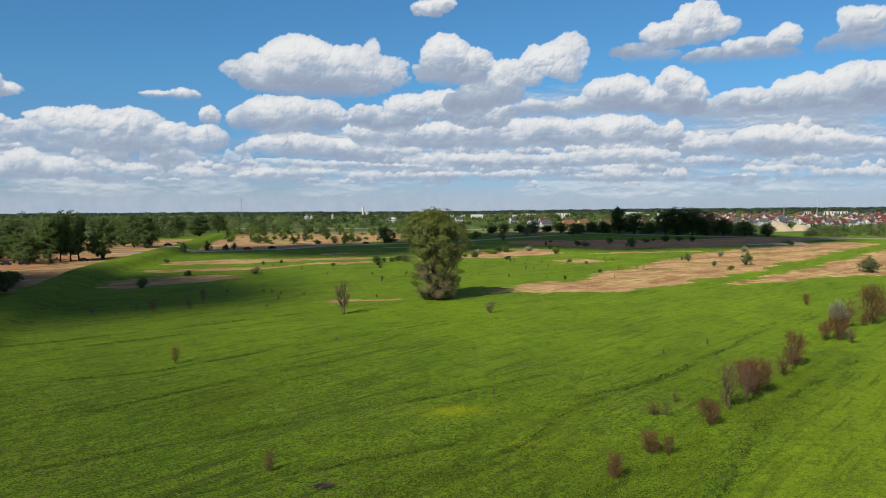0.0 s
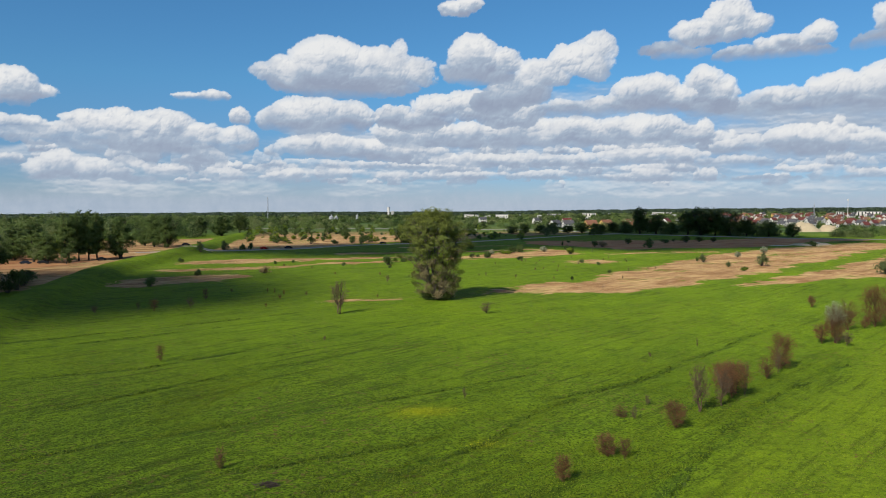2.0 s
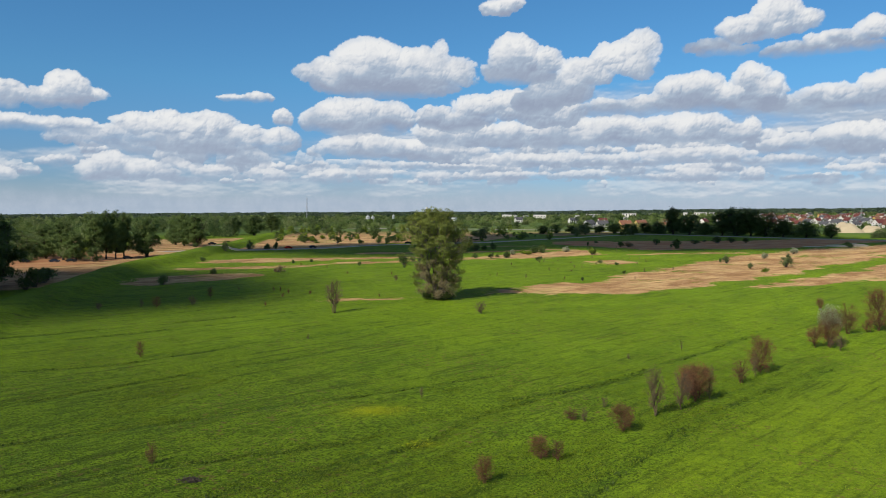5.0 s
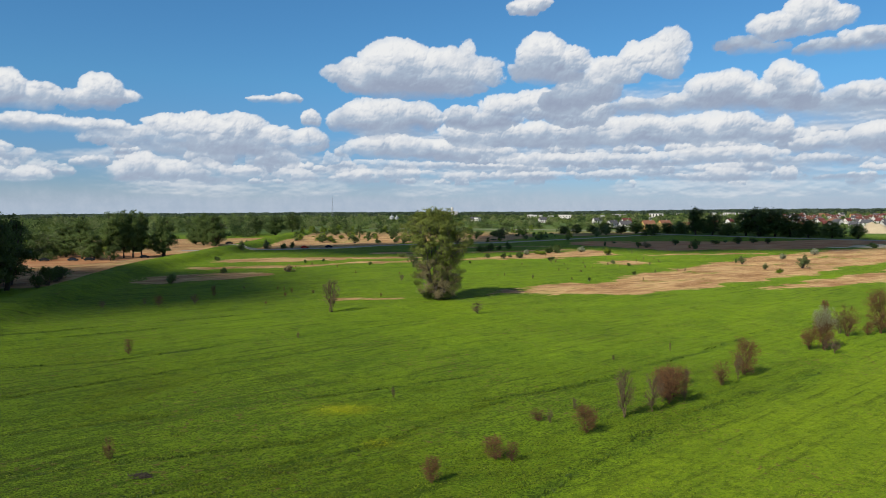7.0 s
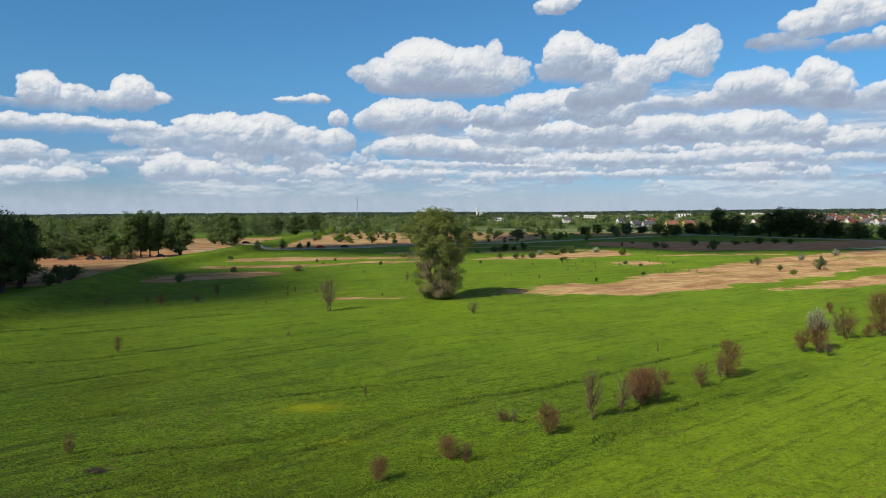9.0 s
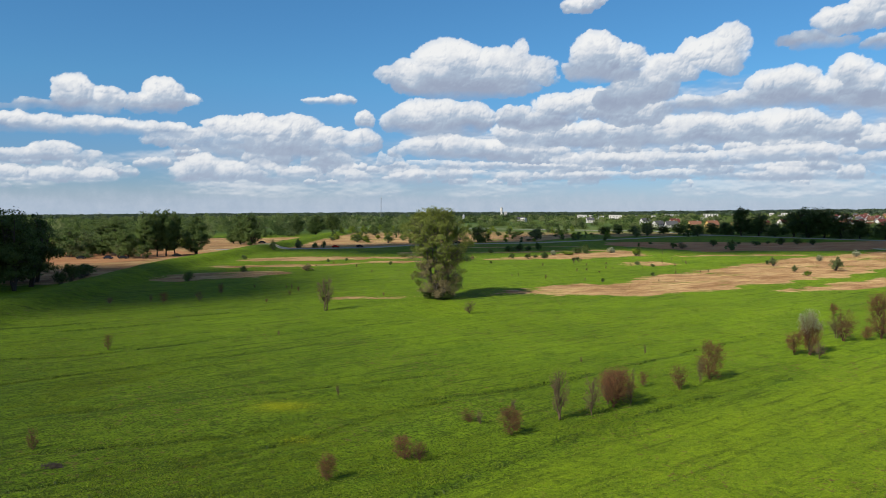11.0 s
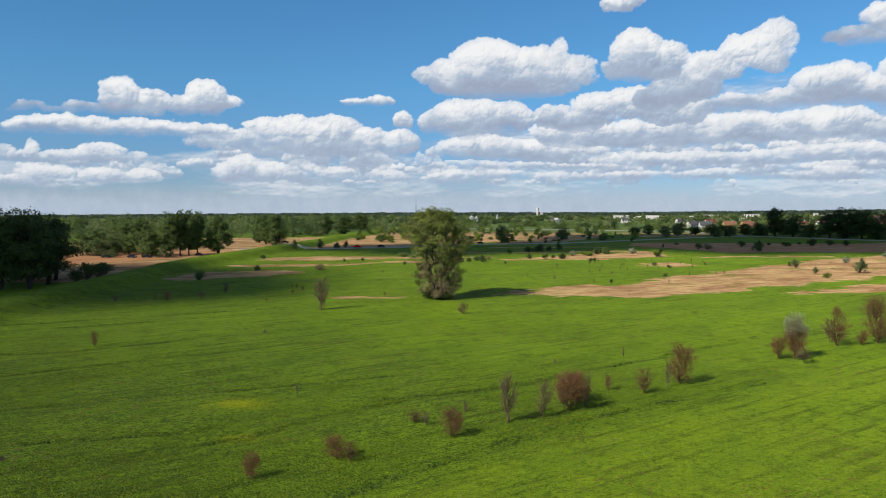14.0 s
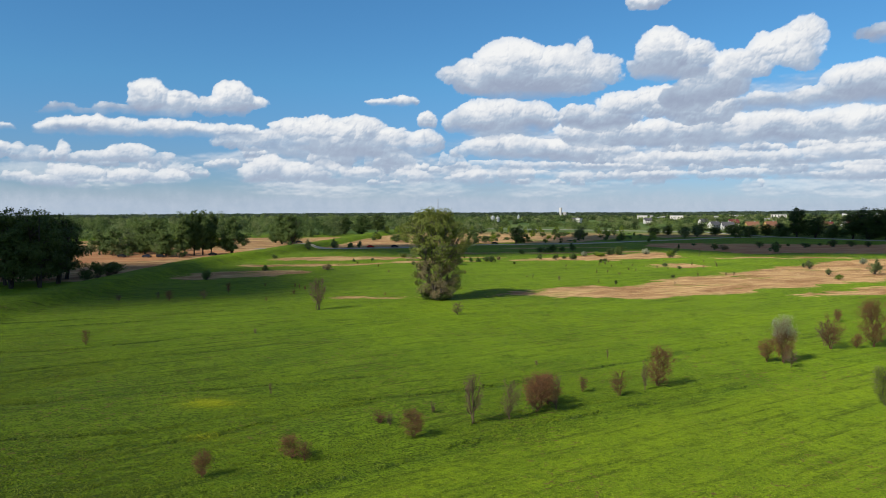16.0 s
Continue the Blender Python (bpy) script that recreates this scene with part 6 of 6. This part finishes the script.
def meadow_points(rng, n, x0, x1, y0, y1, level, fade=99.0):
    """Spots in clumps that follow the old furrows."""
    x, y = rng.uniform(x0, x1, n), rng.uniform(y0, y1, n)
    along, across = x * 0.643 + y * 0.766, -x * 0.766 + y * 0.643
    lump = 0.8 * flat_noise(x, y, 0.5, 81, 2) + 0.7 * flat_noise(along / 7, across, 0.7, 83, 2)
    keep_far = rng.uniform(size=n) < np.clip((fade - y) / 45, 0, 1)
    lush = (x - 24.5) * 0.774 - (y + 135) * 0.633
    keep = keep_far & (lump + 0.45 * rng.normal(size=n) > level) & ((lush < 0.8 * rng.normal(size=n)) | (rng.uniform(size=n) < 0.16))
    return x[keep], y[keep]


rng = np.random.default_rng(55)
x, y = meadow_points(rng, 760000, -62, 74, -152, -72, 0.05, -72)
herbs("grass", "leafy green herbs and grass clumps of the meadow", x, y, 0.066, GREEN_BLADE, 1, 0.10)
x, y = meadow_points(rng, 420000, -130, 125, -112, 20, 0.35, 20)
herbs("grass", "short green grass clumps of the middle meadow", x, y, 0.075, GREEN_BLADE, 4, 0.08)
x, y = meadow_points(rng, 300000, -62, 74, -152, -85, 0.75, -85)
herbs("grass", "dark green rank weeds scattered in the meadow", x, y, 0.070, DARK_BLADE, 5, 0.11)
x, y = meadow_points(rng, 260000, -75, 12, -152, -92, 0.20, -92)
herbs("grass", "dark low weeds in the rough corner of the meadow", x, y, 0.066, DARK_BLADE, 6, 0.09)
rut = []
for line in RUTS:
    for (ax, ay), (bx, by) in zip(line[:-1], line[1:]):
        for _ in range(int(math.hypot(bx - ax, by - ay) * 8)):
            k = rng.uniform()
            x, y = ax + (bx - ax) * k, ay + (by - ay) * k
            w = 0.5 * float(flat_noise(np.array(x), np.array(y), 9, 41))
            if float(flat_noise(np.array(x), np.array(y), 5, 43, 2)) > -0.05:
                rut.append((x + w + rng.normal() * 0.22, y - w + rng.normal() * 0.22))
rut = np.array(rut)
tufts("rut_grass", "dark rank grass along old wheel ruts", np.column_stack([rut, ground_height(rut[:, 0], rut[:, 1]) - 0.02]), 0.16, DARK_BLADE, 3, 1.2)
x, y = rng.uniform(-130, 300, 150000), rng.uniform(-15, 300, 150000)
mask = np.zeros(len(x), bool)
for p in DRY[:11]:
    mask |= inside(p, x, y)
mask &= flat_noise(x, y, 7, 91, 3) > -0.2
x, y = x[mask], y[mask]
tufts("dry_reed", "dry straw-coloured reed and grass standing in beds", np.column_stack([x, y, ground_height(x, y) - 0.05]), 0.14, DRY_BLADE, 2, 1.4)


# ---- flowers, clods and dead wood in the meadow ----
fx, fy = [], []
for cx, cy, rx, ry, n in ((2.6, -109.6, 3.0, 1.7, 1500), (10.0, -122.0, 1.7, 1.2, 220)):
    fx.append(cx + rng.normal(size=n) * rx * 0.6 + 0.3 * ry * rng.normal(size=n))
    fy.append(cy + rng.normal(size=n) * ry * 0.6)
herbs("flowers", "patches of yellow meadow flowers", np.concatenate(fx), np.concatenate(fy), 0.055, FLOWER, 7, 0.19)


def make_clod(label, seed):
    """A crumbled heap of earth about a metre wide, to be scaled."""
    bm = bmesh.new()
    bmesh.ops.create_icosphere(bm, subdivisions=3, radius=0.5)
    for v in bm.verts:
        lump = 1 + 0.35 * noise.noise(v.co * 3.1 + Vector((seed, 0, 0))) + 0.18 * noise.noise(v.co * 8.0 + Vector((0, seed, 0)))
        v.co = Vector((v.co.x * lump, v.co.y * lump, max(-0.08, v.co.z * 0.62 * lump)))
    me = bpy.data.meshes.new("earth_clod")
    bm.to_mesh(me)
    bm.free()
    me.materials.append(EARTH)
    ob = new("earth_clod", me)
    ob.location = (0, -900, 0)
    return tagged(ob, label, "earth clod", "clods of earth in the meadow")


CLODS = [make_clod("small brown heap of crumbled earth in the grass", s) for s in (3, 11, 19)]
for i in range(54):
    u, across = rng.uniform(0, 1), rng.normal() * 5
    x, y = (-48 + 76 * u + across, -140 + 62 * u - across) if i % 3 else (rng.uniform(-50, 25), rng.uniform(-140, -100))
    copy_thing(CLODS[i % 3], turned(x, y, rng.uniform(0.22, 0.48), rng.uniform(0.25, 0.50), rng.uniform(0, 6.28)))
for ob in CLODS:
    bpy.data.objects.remove(ob)


def make_brush_pile(x, y, wide):
    """A low heap of dead twigs."""
    rng = np.random.default_rng(17)
    runs = []
    for _ in range(150):
        u, r = rng.uniform(0, 2 * math.pi), wide * 0.5 * math.sqrt(rng.uniform())
        mid = np.array([math.cos(u) * r, math.sin(u) * r * 0.6, 0.08 + 0.42 * (1 - 2 * r / wide) * rng.uniform(0.3, 1)])
        way = unit(rng.normal(size=3) * np.array([1, 1, 0.35])) * rng.uniform(0.25, 0.6)
        runs.append(limb(rng, mid - way, mid + way, 0.022, 0.010, 4, 0.05))
    v, f = tubes(runs, 4)
    v[:, 2] = np.maximum(v[:, 2], 0.0)
    ob = mesh_object("brush_pile", v, f, BARK_DARK)
    ob.location = (x, y, gz(x, y) + 0.02)
    return tagged(ob, "low dark pile of dead twigs in the grass", "brush pile")


make_brush_pile(-10.4, -134.4, 2.4)


# ---- clouds overhead, behind the camera, whose shade lies on the flats ----
def overhead_cloud(x, y, half_x, half_y, height):
    """A cumulus drifting over the plain on the sun's side: its shade falls round (x, y)."""
    rng = np.random.default_rng(int(abs(x) + abs(y)))
    k = height / sun_way.z
    at = Vector((x, y, 0)) + sun_way * k
    bm = bmesh.new()
    for i in range(16):
        u = i * 2.399
        r = 0.78 * math.sqrt((i + 0.4) / 16)
        s = 0.34 * (1.2 - r)
        m = Matrix.Translation((math.cos(u) * r * half_x, math.sin(u) * r * half_y, rng.uniform(0, 12))) @ Matrix.Diagonal((half_x * (0.22 + s), half_y * (0.22 + s), 22 + 60 * s, 1))
        bmesh.ops.create_icosphere(bm, subdivisions=3, radius=1, matrix=m)
    for v in bm.verts:
        q = v.co / 38
        v.co += v.co.normalized() * noise.fractal(q, 1.0, 2.0, 4) * 16
        v.co.z = max(v.co.z, -6 + 2 * noise.noise(q))
    me = bpy.data.meshes.new("cloud")
    bm.to_mesh(me)
    bm.free()
    me.materials.append(CLOUD)
    ob = new("cloud", me)
    ob.location = at
    return tagged(ob, "white cumulus cloud drifting high over the plain", "cloud", "cumulus clouds", "structure")


overhead_cloud(126, 366, 168, 140, 2000)
overhead_cloud(-134, -8, 72, 50, 2000)
overhead_cloud(-62, 214, 80, 44, 2000)
